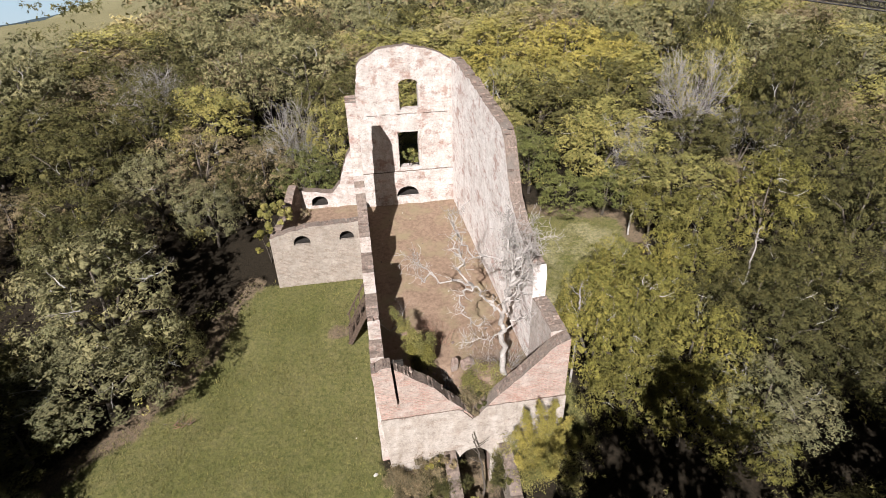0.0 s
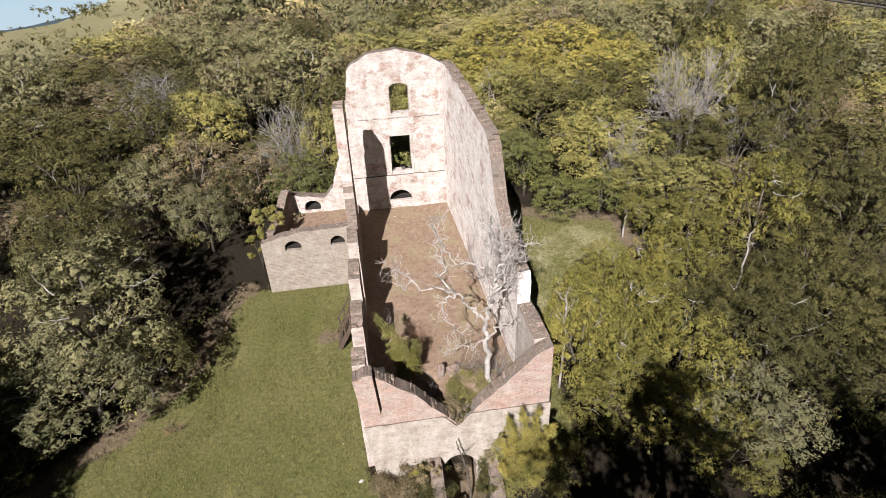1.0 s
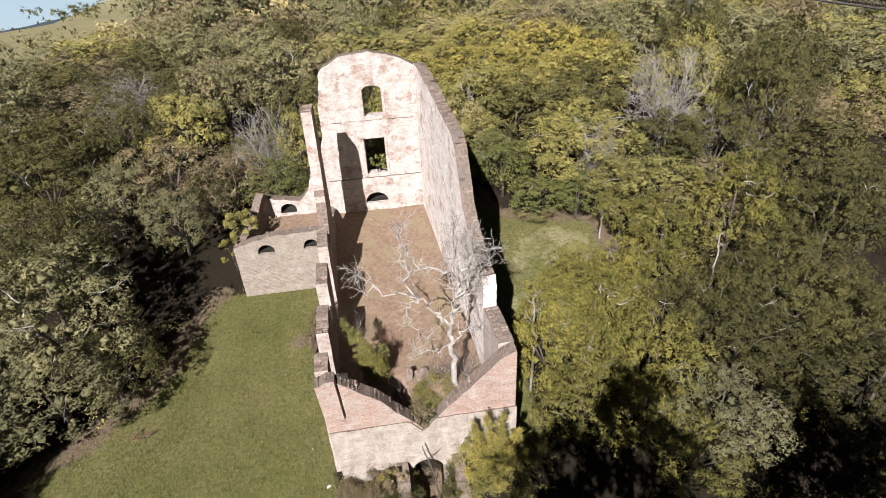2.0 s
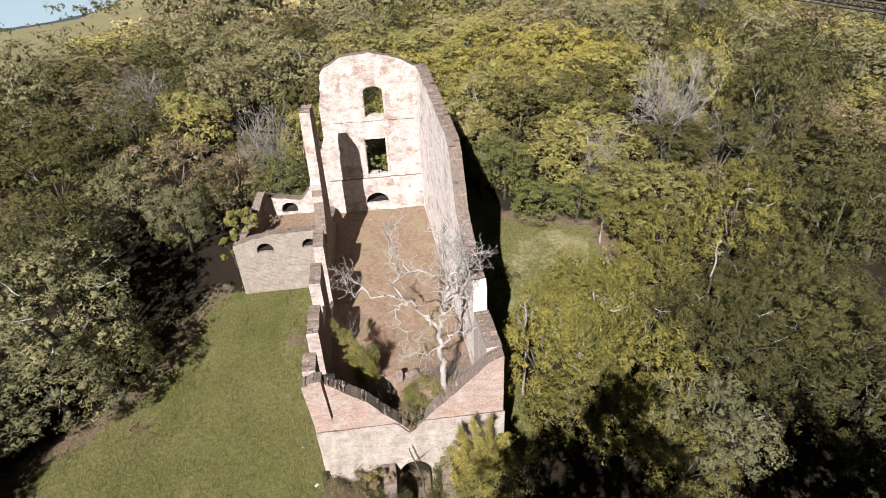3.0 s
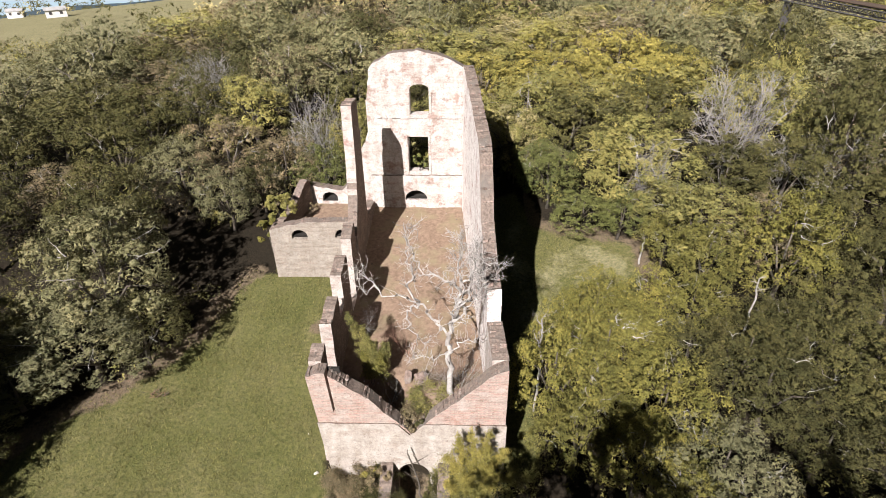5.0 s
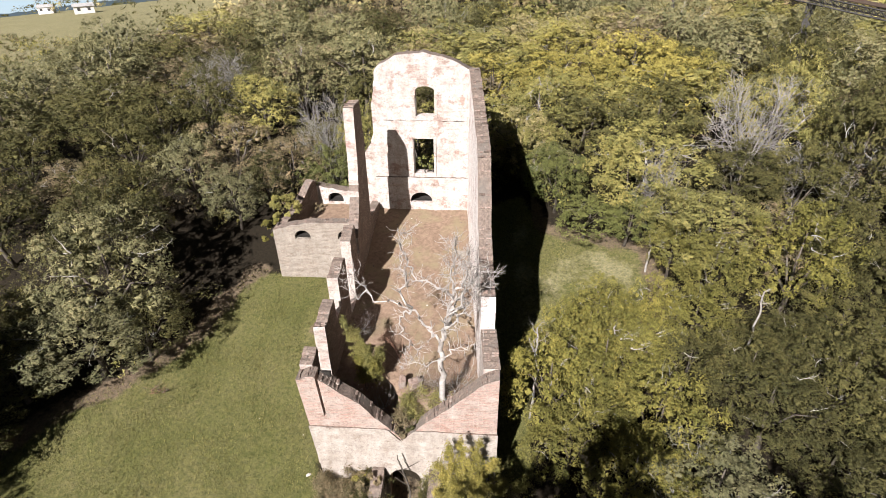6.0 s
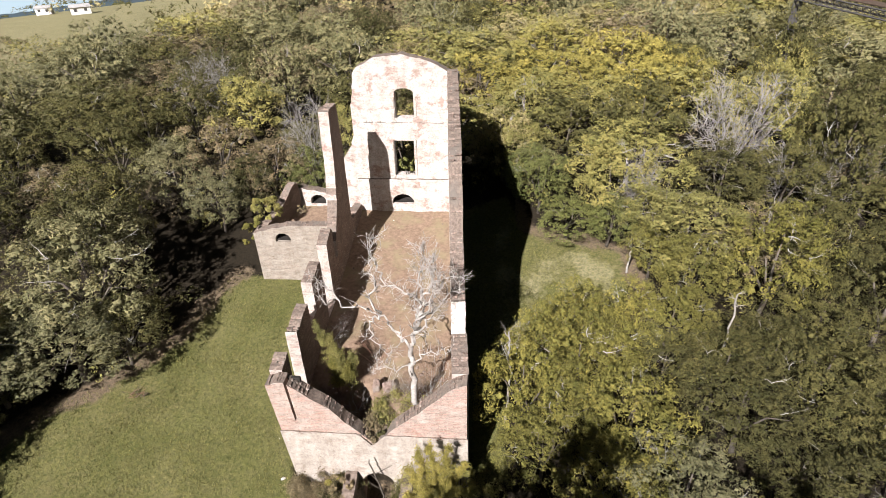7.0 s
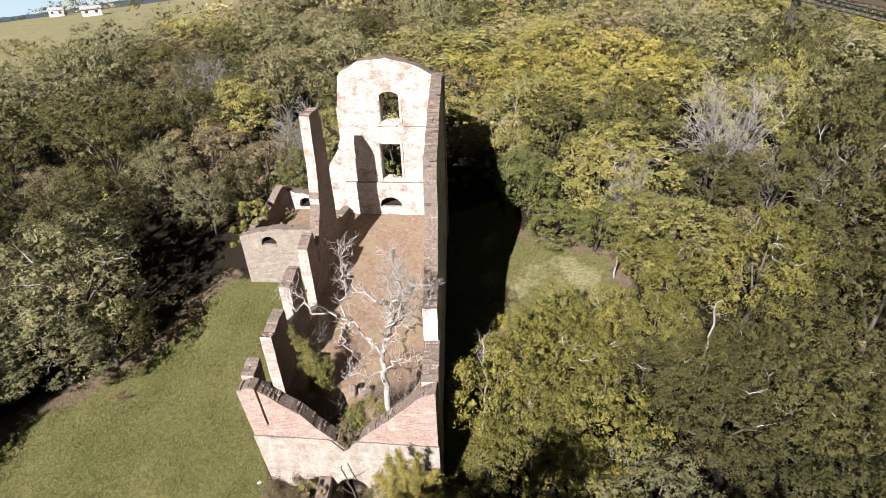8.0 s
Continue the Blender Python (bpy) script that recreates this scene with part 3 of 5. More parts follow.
floor_sheet("floor_annex", [(-4.0, 10.6), (0.1, 10.6), (0.1, 14.15), (-3.3, 14.15)], lambda x, y: 3.35 + 0.09 * (y - 10.6), FLOOR, "earth floor of the roofless annex", 24)
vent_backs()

# drain walls in front of the arch
for nm, xx in (("abutment_1", 2.72), ("abutment_2", 4.8)):
    wall(nm, (xx + 0.0, -3.4), (xx, -0.06), 0.44, line([(0, -0.75), (1.2, -0.4), (2.4, 0.0), (3.4, 0.3)]), -3.2, CREAM, "low broken drain wall of weathered brick", rag=0.12, seed=20 + xx)


# ---- plants ----
def leaves(rng, centres, radii, count, size, up=0.5, squash=0.85, tuft=9):
    """Small pointed leaves in tufts that stand out from the shells of some heads."""
    centres, radii = np.asarray(centres, float), np.asarray(radii, float)
    w = radii ** 2
    sprigs = max(1, count // tuft)
    pick = rng.choice(len(centres), sprigs, p=w / w.sum())
    d = rng.normal(size=(sprigs, 3))
    d /= np.linalg.norm(d, axis=1)[:, None]
    d[:, 2] = np.where(d[:, 2] < -0.25, -d[:, 2], d[:, 2])
    p = centres[pick] + d * (radii[pick] * rng.uniform(0.25, 1.0, sprigs) ** 0.4 * rng.uniform(0.85, 1.2, sprigs))[:, None] * [1, 1, squash]
    for _ in range(2 if len(centres) < 60 else 0):
        deep = (np.linalg.norm((p[:, None] - centres[None]) / [1, 1, squash], axis=2) < radii[None] * 0.5).any(1)
        again = rng.choice(len(centres), sprigs, p=w / w.sum())
        fresh = centres[again] + d * (radii[again] * rng.uniform(0.75, 1.15, sprigs))[:, None] * [1, 1, squash]
        p = np.where(deep[:, None], fresh, p)
    way = d * 0.8 + rng.normal(size=(sprigs, 3)) * 0.55 + [0, 0, 0.35]
    way /= np.linalg.norm(way, axis=1)[:, None]
    p, d, way = np.repeat(p, tuft, 0), np.repeat(d, tuft, 0), np.repeat(way, tuft, 0)
    count = len(p)
    p = p + way * (rng.uniform(-0.6, 1.0, count) * size * 3.0)[:, None] + rng.normal(size=(count, 3)) * size * 0.8
    n = d * 0.7 + rng.normal(size=(count, 3)) * 0.55 + [0, 0, up]
    n /= np.linalg.norm(n, axis=1)[:, None]
    t = np.cross(n, rng.normal(size=(count, 3)) + way)
    t /= np.linalg.norm(t, axis=1)[:, None] + 1e-9
    b = np.cross(n, t)
    s = size * rng.uniform(0.6, 1.35, count)[:, None]
    return np.stack([p - t * s, p + b * s * 0.8 + t * s * 0.15, p + t * s], 1)


def unit_ball():
    bm = bmesh.new()
    bmesh.ops.create_icosphere(bm, subdivisions=2, radius=1)
    out = np.array([v.co[:] for v in bm.verts]), np.array([[v.index for v in f.verts] for f in bm.faces], np.int32)
    bm.free()
    return out


BALL, BALL_FACES = unit_ball()


def crown_mesh(name, rng, mid, centres, radii, count, size, mat, subs=10, dense=0.23):
    """A crown: each bough is a lumpy mass of inner leaves, carrying tufts of small single leaves on its outer side."""
    centres, radii = np.asarray(centres, float), np.asarray(radii, float)
    out = centres - mid
    out /= np.linalg.norm(out, axis=1)[:, None] + 1e-9
    out = out + [0, 0, 0.45]
    out /= np.linalg.norm(out, axis=1)[:, None]
    d = rng.normal(size=(len(centres), subs, 3)) * 0.8 + out[:, None]
    d /= np.linalg.norm(d, axis=2)[:, :, None]
    tc = (centres[:, None] + d * (radii[:, None] * rng.uniform(0.5, 0.95, (len(centres), subs)))[:, :, None]).reshape(-1, 3)
    tr = (radii[:, None] * rng.uniform(0.34, 0.6, (len(centres), subs))).ravel()
    w = tr ** 2
    pick = rng.choice(len(tc), count, p=w / w.sum())
    deep = np.arange(count) < 0.42 * count
    n = rng.normal(size=(count, 3)) * 0.75 + d.reshape(-1, 3)[pick] * 0.75 + [0, 0, 0.2]
    n /= np.linalg.norm(n, axis=1)[:, None]
    p = tc[pick] + n * (tr[pick] * np.where(deep, rng.uniform(0.5, 0.9, count), rng.uniform(0.75, 1.22, count)))[:, None] * [1, 1, 0.85]
    n = n + rng.normal(size=(count, 3)) * 0.34 + [0, 0, 0.15]
    n /= np.linalg.norm(n, axis=1)[:, None]
    t = np.cross(n, rng.normal(size=(count, 3)))
    t /= np.linalg.norm(t, axis=1)[:, None] + 1e-9
    b = np.cross(n, t)
    s = (np.broadcast_to(size, len(centres))[pick // subs] * np.where(deep, 1.6, 0.85) * rng.uniform(0.6, 1.3, count))[:, None]
    tips = np.stack([p - t * s, p + b * s * 0.85 + t * s * 0.15, p + t * s], 1).reshape(-1, 3)
    if not dense:
        return quads_mesh(name, tips.reshape(-1, 3, 3), mat)
    lumps = BALL[None] * rng.uniform(0.45, 1.35, (len(centres), len(BALL)))[:, :, None] * [1, 1, 0.9]
    lumps = ((centres - out * radii[:, None] * 0.38)[:, None] + lumps * (radii * dense)[:, None, None]).reshape(-1, 3)
    faces = (BALL_FACES[None] + (np.arange(len(centres)) * len(BALL))[:, None, None] + len(tips)).reshape(-1, 3)
    faces = np.concatenate([np.arange(len(tips), dtype=np.int32).reshape(-1, 3), faces])
    me = bpy.data.meshes.new(name)
    me.vertices.add(len(tips) + len(lumps))
    me.vertices.foreach_set("co", np.concatenate([tips, lumps]).astype(np.float32).ravel())
    me.loops.add(faces.size)
    me.loops.foreach_set("vertex_index", faces.astype(np.int32).ravel())
    me.polygons.add(len(faces))
    me.polygons.foreach_set("loop_start", np.arange(0, faces.size, 3, dtype=np.int32))
    me.materials.append(mat)
    me.update(calc_edges=True)
    return me


def crown_heads(rng, r, h, n, low=-0.5):
    """The boughs of an uneven crown of radius r and height h, whose middle is at 0, spaced apart over its shell."""
    d = rng.normal(size=(n * 12, 3))
    d /= np.linalg.norm(d, axis=1)[:, None]
    d = d[d[:, 2] > low]
    d *= rng.uniform(0.5, 0.88, len(d))[:, None]
    keep, far = [0], np.linalg.norm(d - d[0], axis=1)
    for _ in range(n - 1):
        k = int(np.argmax(far * rng.uniform(0.7, 1.0, len(d))))
        keep.append(k)
        far = np.minimum(far, np.linalg.norm(d - d[k], axis=1))
    return d[keep] * [r, r, h / 2], rng.uniform(0.20, 0.36, n) * r


def twigs(rng, start, way, length, radius, depth, out, spread=0.75, kids=(2, 4), droop=0.0, steps=3):
    """A forking branch, laid down as sticks in out."""
    p, d = np.array(start, float), np.array(way, float)
    d /= np.linalg.norm(d)
    nodes = []
    for k in range(steps):
        q = p + d * length / steps
        r0, r1 = radius * (1 - 0.6 * k / steps), radius * (1 - 0.6 * (k + 1) / steps)
        out.append((p.copy(), q.copy(), r0, r1))
        nodes.append((q.copy(), d.copy(), r1))
        d = d + rng.normal(size=3) * 0.24 + [0, 0, 0.05 - droop]
        d /= np.linalg.norm(d)
        p = q
    if depth > 0:
        for _ in range(rng.integers(kids[0], kids[1] + 1)):
            q, w, r = nodes[rng.integers(0, len(nodes))]
            v = w + rng.normal(size=3) * spread
            twigs(rng, q, v, length * rng.uniform(0.5, 0.8), r * 0.66, depth - 1, out, spread, kids, droop, steps)
        q, w, r = nodes[-1]
        twigs(rng, q, w + rng.normal(size=3) * 0.3, length * 0.7, r * 0.9, depth - 1, out, spread, kids, droop, steps)


def build_tree(seed, r, height, kind, count, leaf, m, label, group, clumps=14, bare=0.0, low=-0.45, base=0.1):
    """A broad-leaved tree: trunk, limbs, a crown of many leaves and some bare twigs."""
    rng = np.random.default_rng(seed)
    root = thing("tree", m, label, "tree", group)
    ch = height * (1 - base)
    mid = np.array([rng.uniform(-0.3, 0.3), rng.uniform(-0.3, 0.3), height - ch / 2])
    bend = np.array([rng.uniform(-0.2, 0.2), rng.uniform(-0.2, 0.2), height * 0.24])
    tr = 0.0217 * height
    part("trunk", tube_mesh("trunk", [(0, 0, -0.3), bend * 0.5, bend, mid, mid + [0, 0, ch * 0.3]], [tr * 1.3, tr, tr * 0.85, tr * 0.45, tr * 0.2], BARK, 7), root)
    for k in range(4):
        a = k * 1.57 + rng.uniform(-0.5, 0.5)
        tip = mid + np.array([math.cos(a) * r * 0.75, math.sin(a) * r * 0.75, rng.uniform(-0.1, 0.3) * ch])
        knee = bend * 0.45 + tip * 0.55 + [0, 0, 0.12 * ch]
        part("limb", tube_mesh("limb", [bend, knee, tip], [tr * 0.55, tr * 0.36, tr * 0.12], BARK, 5), root)
    c, cr = crown_heads(rng, r, ch, clumps, low)
    part("crown", crown_mesh("crown", rng, mid, c + mid, cr, count, leaf, LEAF[kind]), root)
    if bare:
        out = []
        for k in range(max(2, int(9 * bare))):
            d = rng.normal(size=3)
            d[2] = abs(d[2]) + 0.15
            d /= np.linalg.norm(d)
            twigs(rng, mid + d * [r * 0.66, r * 0.66, ch * 0.34], d + rng.normal(size=3) * 0.5, r * 0.22, 0.026, 2, out, 0.9, (1, 3))
        tagged(part("twig_growth", sticks_mesh("twig_growth", out, LICHEN, 3), root, "bare twigs pale with lichen"), kind="stuff")
    return root


def build_bare_tree(seed, r, height, mat, m, label, group, depth=4, stems=7):
    rng = np.random.default_rng(seed)
    root = thing("bare_tree", m, label, "tree", group)
    trunk = [((0, 0, -0.3), (0.05, 0, height * 0.3), 0.05 * height * 0.5, 0.035 * height * 0.5)]
    part("trunk", tube_mesh("trunk", [trunk[0][0], trunk[0][1]], [trunk[0][2], trunk[0][3]], mat, 7), root)
    for k in range(stems):
        a = k * 2 * math.pi / stems + rng.uniform(-0.4, 0.4)
        out = []
        twigs(rng, (0.05, 0, height * 0.28), (math.cos(a) * r * 0.9, math.sin(a) * r * 0.9, height * 0.5), height * 0.40, 0.0065 * height, depth, out, 0.66, (3, 5))
        part("limb", sticks_mesh("limb", [(a, b, max(r0, 0.011), max(r1, 0.009)) for a, b, r0, r1 in out], mat, 3), root)
    return root


def build_shrub(name, seed, r, height, kind, count, leaf, m, label, clumps=14, stem=0.02, category="shrub", group=""):
    rng = np.random.default_rng(seed)
    root = thing(name, m, label, category, group)
    c, cr = crown_heads(rng, r, height * 0.8, clumps, -0.6)
    c, cr = c + [0, 0, height * 0.58], cr * 0.85
    for k in range(3):
        tip = c[k % len(c)]
        part("stem", tube_mesh("stem", [(0, 0, -0.15), tip * 0.5 + [0.03, 0, 0], tip], [stem * 1.4, stem, stem * 0.5], BARK, 5), root)
    part("foliage", crown_mesh("foliage", rng, np.array([0, 0, height * 0.4]), c, cr, count, leaf * 0.9, LEAF[kind], 9, 0.3), root)
    return root


def build_twig_shrub(name, seed, height, mat, m, label, stems=7, depth=3, radius=0.012, spread=0.6):
    rng = np.random.default_rng(seed)
    root = thing(name, m, label, "shrub")
    for k in range(stems):
        a, out = rng.uniform(0, 6.28), []
        twigs(rng, (0.06 * math.cos(a), 0.06 * math.sin(a), -0.08), (0.7 * math.cos(a), 0.7 * math.sin(a), 0.9), height * 0.5, radius, depth, out, spread, (1, 3))
        part("stem", sticks_mesh("stem", out, mat, 3), root)
    return root


# kinds of tree: radius, height, leaf, count, clumps, bare twigs, label
KINDS = {
    "olive": (2.3, 5.6, "olive", 8600, 0.054, 36, 0.4, "dense olive-green woodland tree with small leaves"),
    "grey": (2.1, 5.4, "grey", 8400, 0.052, 36, 0.8, "grey-green woodland tree with pale feathery tips"),
    "lime": (2.0, 5.0, "lime", 8000, 0.050, 34, 0.8, "airy yellow-green tree with bare grey branch tips"),
    "gold": (2.1, 5.8, "gold", 7200, 0.052, 32, 0.3, "tree in golden-yellow autumn leaf"),
    "rust": (2.0, 5.4, "rust", 7200, 0.050, 34, 0.9, "brownish half-bare autumn tree"),
    "straw": (2.1, 5.4, "straw", 7200, 0.050, 34, 0.7, "woodland tree thinning in autumn, its olive-brown leaf colour paled for distance haze"),
    "tall": (2.6, 12.0, "olive", 10000, 0.10, 40, 0.0, "tall dense dark olive tree, unseen, added to cast shade"),
    "moss": (2.0, 5.0, "moss", 8600, 0.050, 36, 0.9, "darker yellow-green tree with bare grey branch tips"),
    "green": (2.0, 4.8, "green", 8600, 0.050, 38, 0.2, "deep green rounded evergreen tree"),
}
made = {}


def tree_at(kind, x, y, top, r, turn, far=False):
    """Stands a tree of a kind so that its crown is r wide and ends at the height top."""
    z = land(x, y) - 0.05
    key = (kind, far, int(turn) % 3)
    if kind == "bare":
        h0, r0 = 5.2, 2.2
        m = pose(x, y, z, 0, 0, turn) @ Matrix.Diagonal((r / r0, r / r0, (top - z) / h0, 1))
        if key not in made:
            made[key] = build_bare_tree(50 + key[2], r0, h0, TWIG, m, "leafless grey tree with a mass of fine twigs", "woodland trees", 3)
            return made[key]
        return copy_thing(made[key], m)
    r0, h0, leaf_kind, count, leaf, clumps, bare, label = KINDS[kind]
    m = pose(x, y, z, 0, 0, turn) @ Matrix.Diagonal((r / r0, r / r0, (top - z) / h0, 1))
    if key not in made:
        if far:
            count, leaf, bare = int(count * 0.6), leaf * 1.15, bare * 0.6
        made[key] = build_tree(sum(map(ord, kind)) + 17 * key[2] + 5 * far, r0, h0, leaf_kind, count, leaf, m, label, "woodland trees", clumps, bare, -0.15 if far else -0.45)
        return made[key]
    return copy_thing(made[key], m)


# trees set one by one, the tall ones unseen to cast shade: kind, x, y, height of the top, radius
EDGE_TREES = [
    ("grey", -10.4, 6, 7, 2.5), ("olive", -11.2, 8.2, 7.6, 1.9), ("olive", -8.6, 4.6, 3.8, 1.5), ("grey", -10.2, 3.6, 3.7, 1.6), ("olive", -12.6, 2, 2.4, 1.7),
    ("olive", -13.2, 5.2, 5, 1.7), ("olive", -12.6, 10.6, 7.6, 2), ("rust", -8.4, 16.6, 7.6, 2), ("grey", -10.6, 15, 7.2, 1.8), ("olive", -14.2, 0.2, 1.8, 1.8),
    ("green", -2.6, 16.1, 6.2, 1.5), ("bare", -3.2, 18, 8, 1.3), ("rust", -5.2, 16.4, 6.6, 1.8), ("lime", -8.8, 22.9, 8.3, 2.3), ("olive", -4.6, 21, 7.8, 2),
    ("lime", -1.2, 19.2, 7.6, 1.9), ("lime", 8.7, 2.4, 4.7, 1.5), ("lime", 10.9, 3.2, 4.9, 1.7), ("lime", 12.4, 1.2, 4.6, 1.7), ("grey", 14, -1.2, 3.6, 1.8),
]
GROVE_TREES = [
    ("lime", 12.2, 4.2, 4.4, 1.3), ("olive", 18.3, 4.2, 4.6, 1.5), ("olive", 20.4, 5.2, 4.8, 1.6), ("moss", 15.2, 10.4, 5, 1.1), ("grey", -7.6, 13.6, 5.4, 1),
    ("olive", -6.3, 15.4, 5.8, 1.2), ("olive", 18.3, 0.3, 4.4, 1.8), ("olive", 16, 3.2, 4.6, 1.5), ("olive", 20.6, 0.8, 4.2, 1.7), ("olive", 14.2, 3.7, 5.8, 1.9),
    ("olive", 16.6, 1.6, 4.4, 1.7), ("olive", 19.4, 2.7, 4.6, 2), ("olive", 17.4, 5.2, 5.6, 1.9), ("olive", 19.5, -1.4, 3.8, 1.9), ("green", 11.6, 13.7, 5.2, 1.7),
    ("green", 10.2, 16, 6.4, 1.5), ("green", 13.6, 12.9, 5, 1.3), ("grey", 9.6, 18, 7, 1.3), ("lime", 13.9, 14.4, 7.6, 1.9), ("lime", 16.4, 8.4, 5.8, 1.6),
]
GLADE_TREES = [
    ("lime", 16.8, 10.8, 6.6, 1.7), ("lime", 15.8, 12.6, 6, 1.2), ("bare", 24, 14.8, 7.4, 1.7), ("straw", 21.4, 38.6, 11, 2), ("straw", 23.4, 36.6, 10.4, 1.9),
    ("lime", 25, 23.2, 10.6, 1.7), ("bare", -13.8, 27, 8.2, 2), ("moss", 9.3, 4.7, 4.6, 1.1), ("moss", 11.1, 5.5, 5, 1.3), ("moss", 13.1, 6, 5, 1.3),
    # the tall trees are added out of view, to throw shade
    ("tall", -19.8, -8.4, 12, 2.4), ("tall", -17.2, -10.6, 12.6, 2.1), ("tall", 15.6, -13.2, 11.4, 1.8), ("bare", 20.3, 17, 9.2, 2.7), ("bare", 15, 13.4, 7.6, 0.8),
    ("gold", 17.4, 23.4, 9.6, 2.2), ("gold", 12.5, 31.8, 9.9, 2.6), ("gold", 20.2, 26, 9.4, 1.9), ("gold", 14.2, 26.5, 9, 1.6), ("lime", 9, 22.6, 8.6, 2.2),
]
BACK_TREES = [
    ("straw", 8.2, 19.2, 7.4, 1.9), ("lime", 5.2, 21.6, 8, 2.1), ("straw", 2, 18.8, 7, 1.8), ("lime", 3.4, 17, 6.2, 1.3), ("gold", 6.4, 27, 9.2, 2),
    ("bare", -12.4, 25, 8.6, 2.2), ("lime", 9.2, 19, 7, 1.6), ("olive", 8.4, 18.6, 5.6, 0.9), ("lime", 15, 6, 4.8, 1.3), ("lime", 10.2, 4.2, 4.3, 1.2),
    # tall trees here stand unseen, only to darken the front ground
    ("lime", 12.6, -2, 2.7, 1.5), ("olive", -14.6, -4.6, 3.2, 1.9), ("olive", -12.9, -1.4, 2.4, 1.5), ("olive", -14.8, 3.4, 4.6, 2), ("tall", 3.6, -12.6, 10.6, 1.9),
    ("tall", 6.4, -12.2, 10.8, 2.2), ("tall", 12.6, -12.2, 10.6, 1.8), ("tall", -17.1, -6.4, 11.6, 2.1), ("tall", -16.3, -8.8, 11.6, 1.7), ("tall", -18.6, -4, 9.5, 2.4),
]
OUTER_TREES = [
    ("lime", 9.9, 1.5, 4.4, 1.4), ("olive", 24.9, 23.7, 12.2, 2), ("grey", 23.6, 21.6, 11, 2), ("olive", 26.1, 17.7, 11.7, 2.1), ("olive", 28.4, 17.4, 11.2, 2.2),
    # olives at y -6 and below: unseen, added to shade the ground
    ("olive", 24.6, 14.2, 10, 2.2), ("lime", 22.6, 19.4, 9.6, 2), ("lime", 9.4, 0.4, 3.3, 1.3), ("lime", 11.3, -0.7, 3.1, 1.4), ("olive", 14, -6.6, 4.8, 2.1),
    ("olive", 17.4, -6.6, 4.8, 2.2), ("grey", 21, -5, 4.6, 2.2), ("olive", -15.6, -3.4, 5, 2.1), ("olive", -17.6, -6, 6, 2.2), ("olive", -14.2, -7.4, 4.4, 1.9),
    ("olive", -17.4, 1.4, 4.6, 2.3),
]
PLACED = EDGE_TREES + GROVE_TREES + GLADE_TREES + BACK_TREES + OUTER_TREES
# yellow-green trees near the east front take the darker leaf colour
for n, (kind, x, y, top, r) in enumerate(PLACED):
    tree_at("moss" if kind == "lime" and x > 8 and y < 9 else kind, x, y, top, r * 1.15, n * 67 + 11)


HOLLOWS = [(8.4, -1.4, 1.7), (10.4, -2.0, 1.2), (16.6, -0.8, 1.4), (15.0, 1.5, 0.7), (12.4, 3.2, 0.6), (-6.0, 11.8, 1.3), (-8.0, 10.4, 1.9), (-7.8, 12.2, 1.5), (-9.6, 12.0, 1.0), (-5.9, 13.6, 1.0)]


def is_open(x, y):
    """Lawns, ruin and the strip in front of it, where no tree of the wood stands."""
    if -4.9 < x < 7.6 and -6 < y < 17.3:
        return True
    if any((x - a) ** 2 + (y - b) ** 2 < (r + 1.6) ** 2 for a, b, r in HOLLOWS):
        return True
    return edge_gap(LAWN, x, y) > -1.9 or edge_gap(GLADE, x, y) > -2.0 or (y < -3 and x < 12) or (y < 1.5 and 5 < x < 12)


wood = np.random.default_rng(21)
spots = [(x, y) for _, x, y, _, _ in PLACED]
count = 0
gy = -6.0
while gy < 47:
    gx = 4 - 0.86 * (gy + 15) - 3
    while gx < 5 + 0.86 * (gy + 15) + 3:
        x, y = gx + wood.uniform(-1.2, 1.2), gy + wood.uniform(-1.2, 1.2)
        gap = min((x - a) ** 2 + (y - b) ** 2 for a, b in spots)
        if gap > (2.85 if (x < -8 and y < 17) or (x > 12 and y < 3) else 2.15) ** 2 and not is_open(x, y) and count < 300:
            v = noise.noise((x * 0.09, y * 0.09, 7)) + wood.uniform(-0.35, 0.35)
            if is_field(x, y) > 0.3:
                gx += 2.95
                continue
            pool = {
                "left": ("olive", "olive", "grey", "olive", "rust", "olive", "olive"),
                "near": ("olive", "moss", "olive", "olive", "moss", "olive"),
                "mid": ("lime", "grey", "olive", "rust", "lime", "green", "grey"),
                # the back mixes in straw, whose leaf colour carries the haze
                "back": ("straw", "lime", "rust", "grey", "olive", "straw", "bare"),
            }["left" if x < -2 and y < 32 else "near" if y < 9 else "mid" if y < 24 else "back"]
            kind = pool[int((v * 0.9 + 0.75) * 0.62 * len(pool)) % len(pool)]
            if v > 0.5 and y > 22 and x > 4:
                kind = "gold"
            top = land(x, y) + wood.uniform(4.3, 6.2)
            tree_at(kind, x, y, top, wood.uniform(1.9, 2.7) + 0.35 * (y > 17), wood.uniform(0, 360), y > 20 or abs(x - 4) > 22)
            spots.append((x, y))
            count += 1
        gx += 2.95
    gy += 2.9


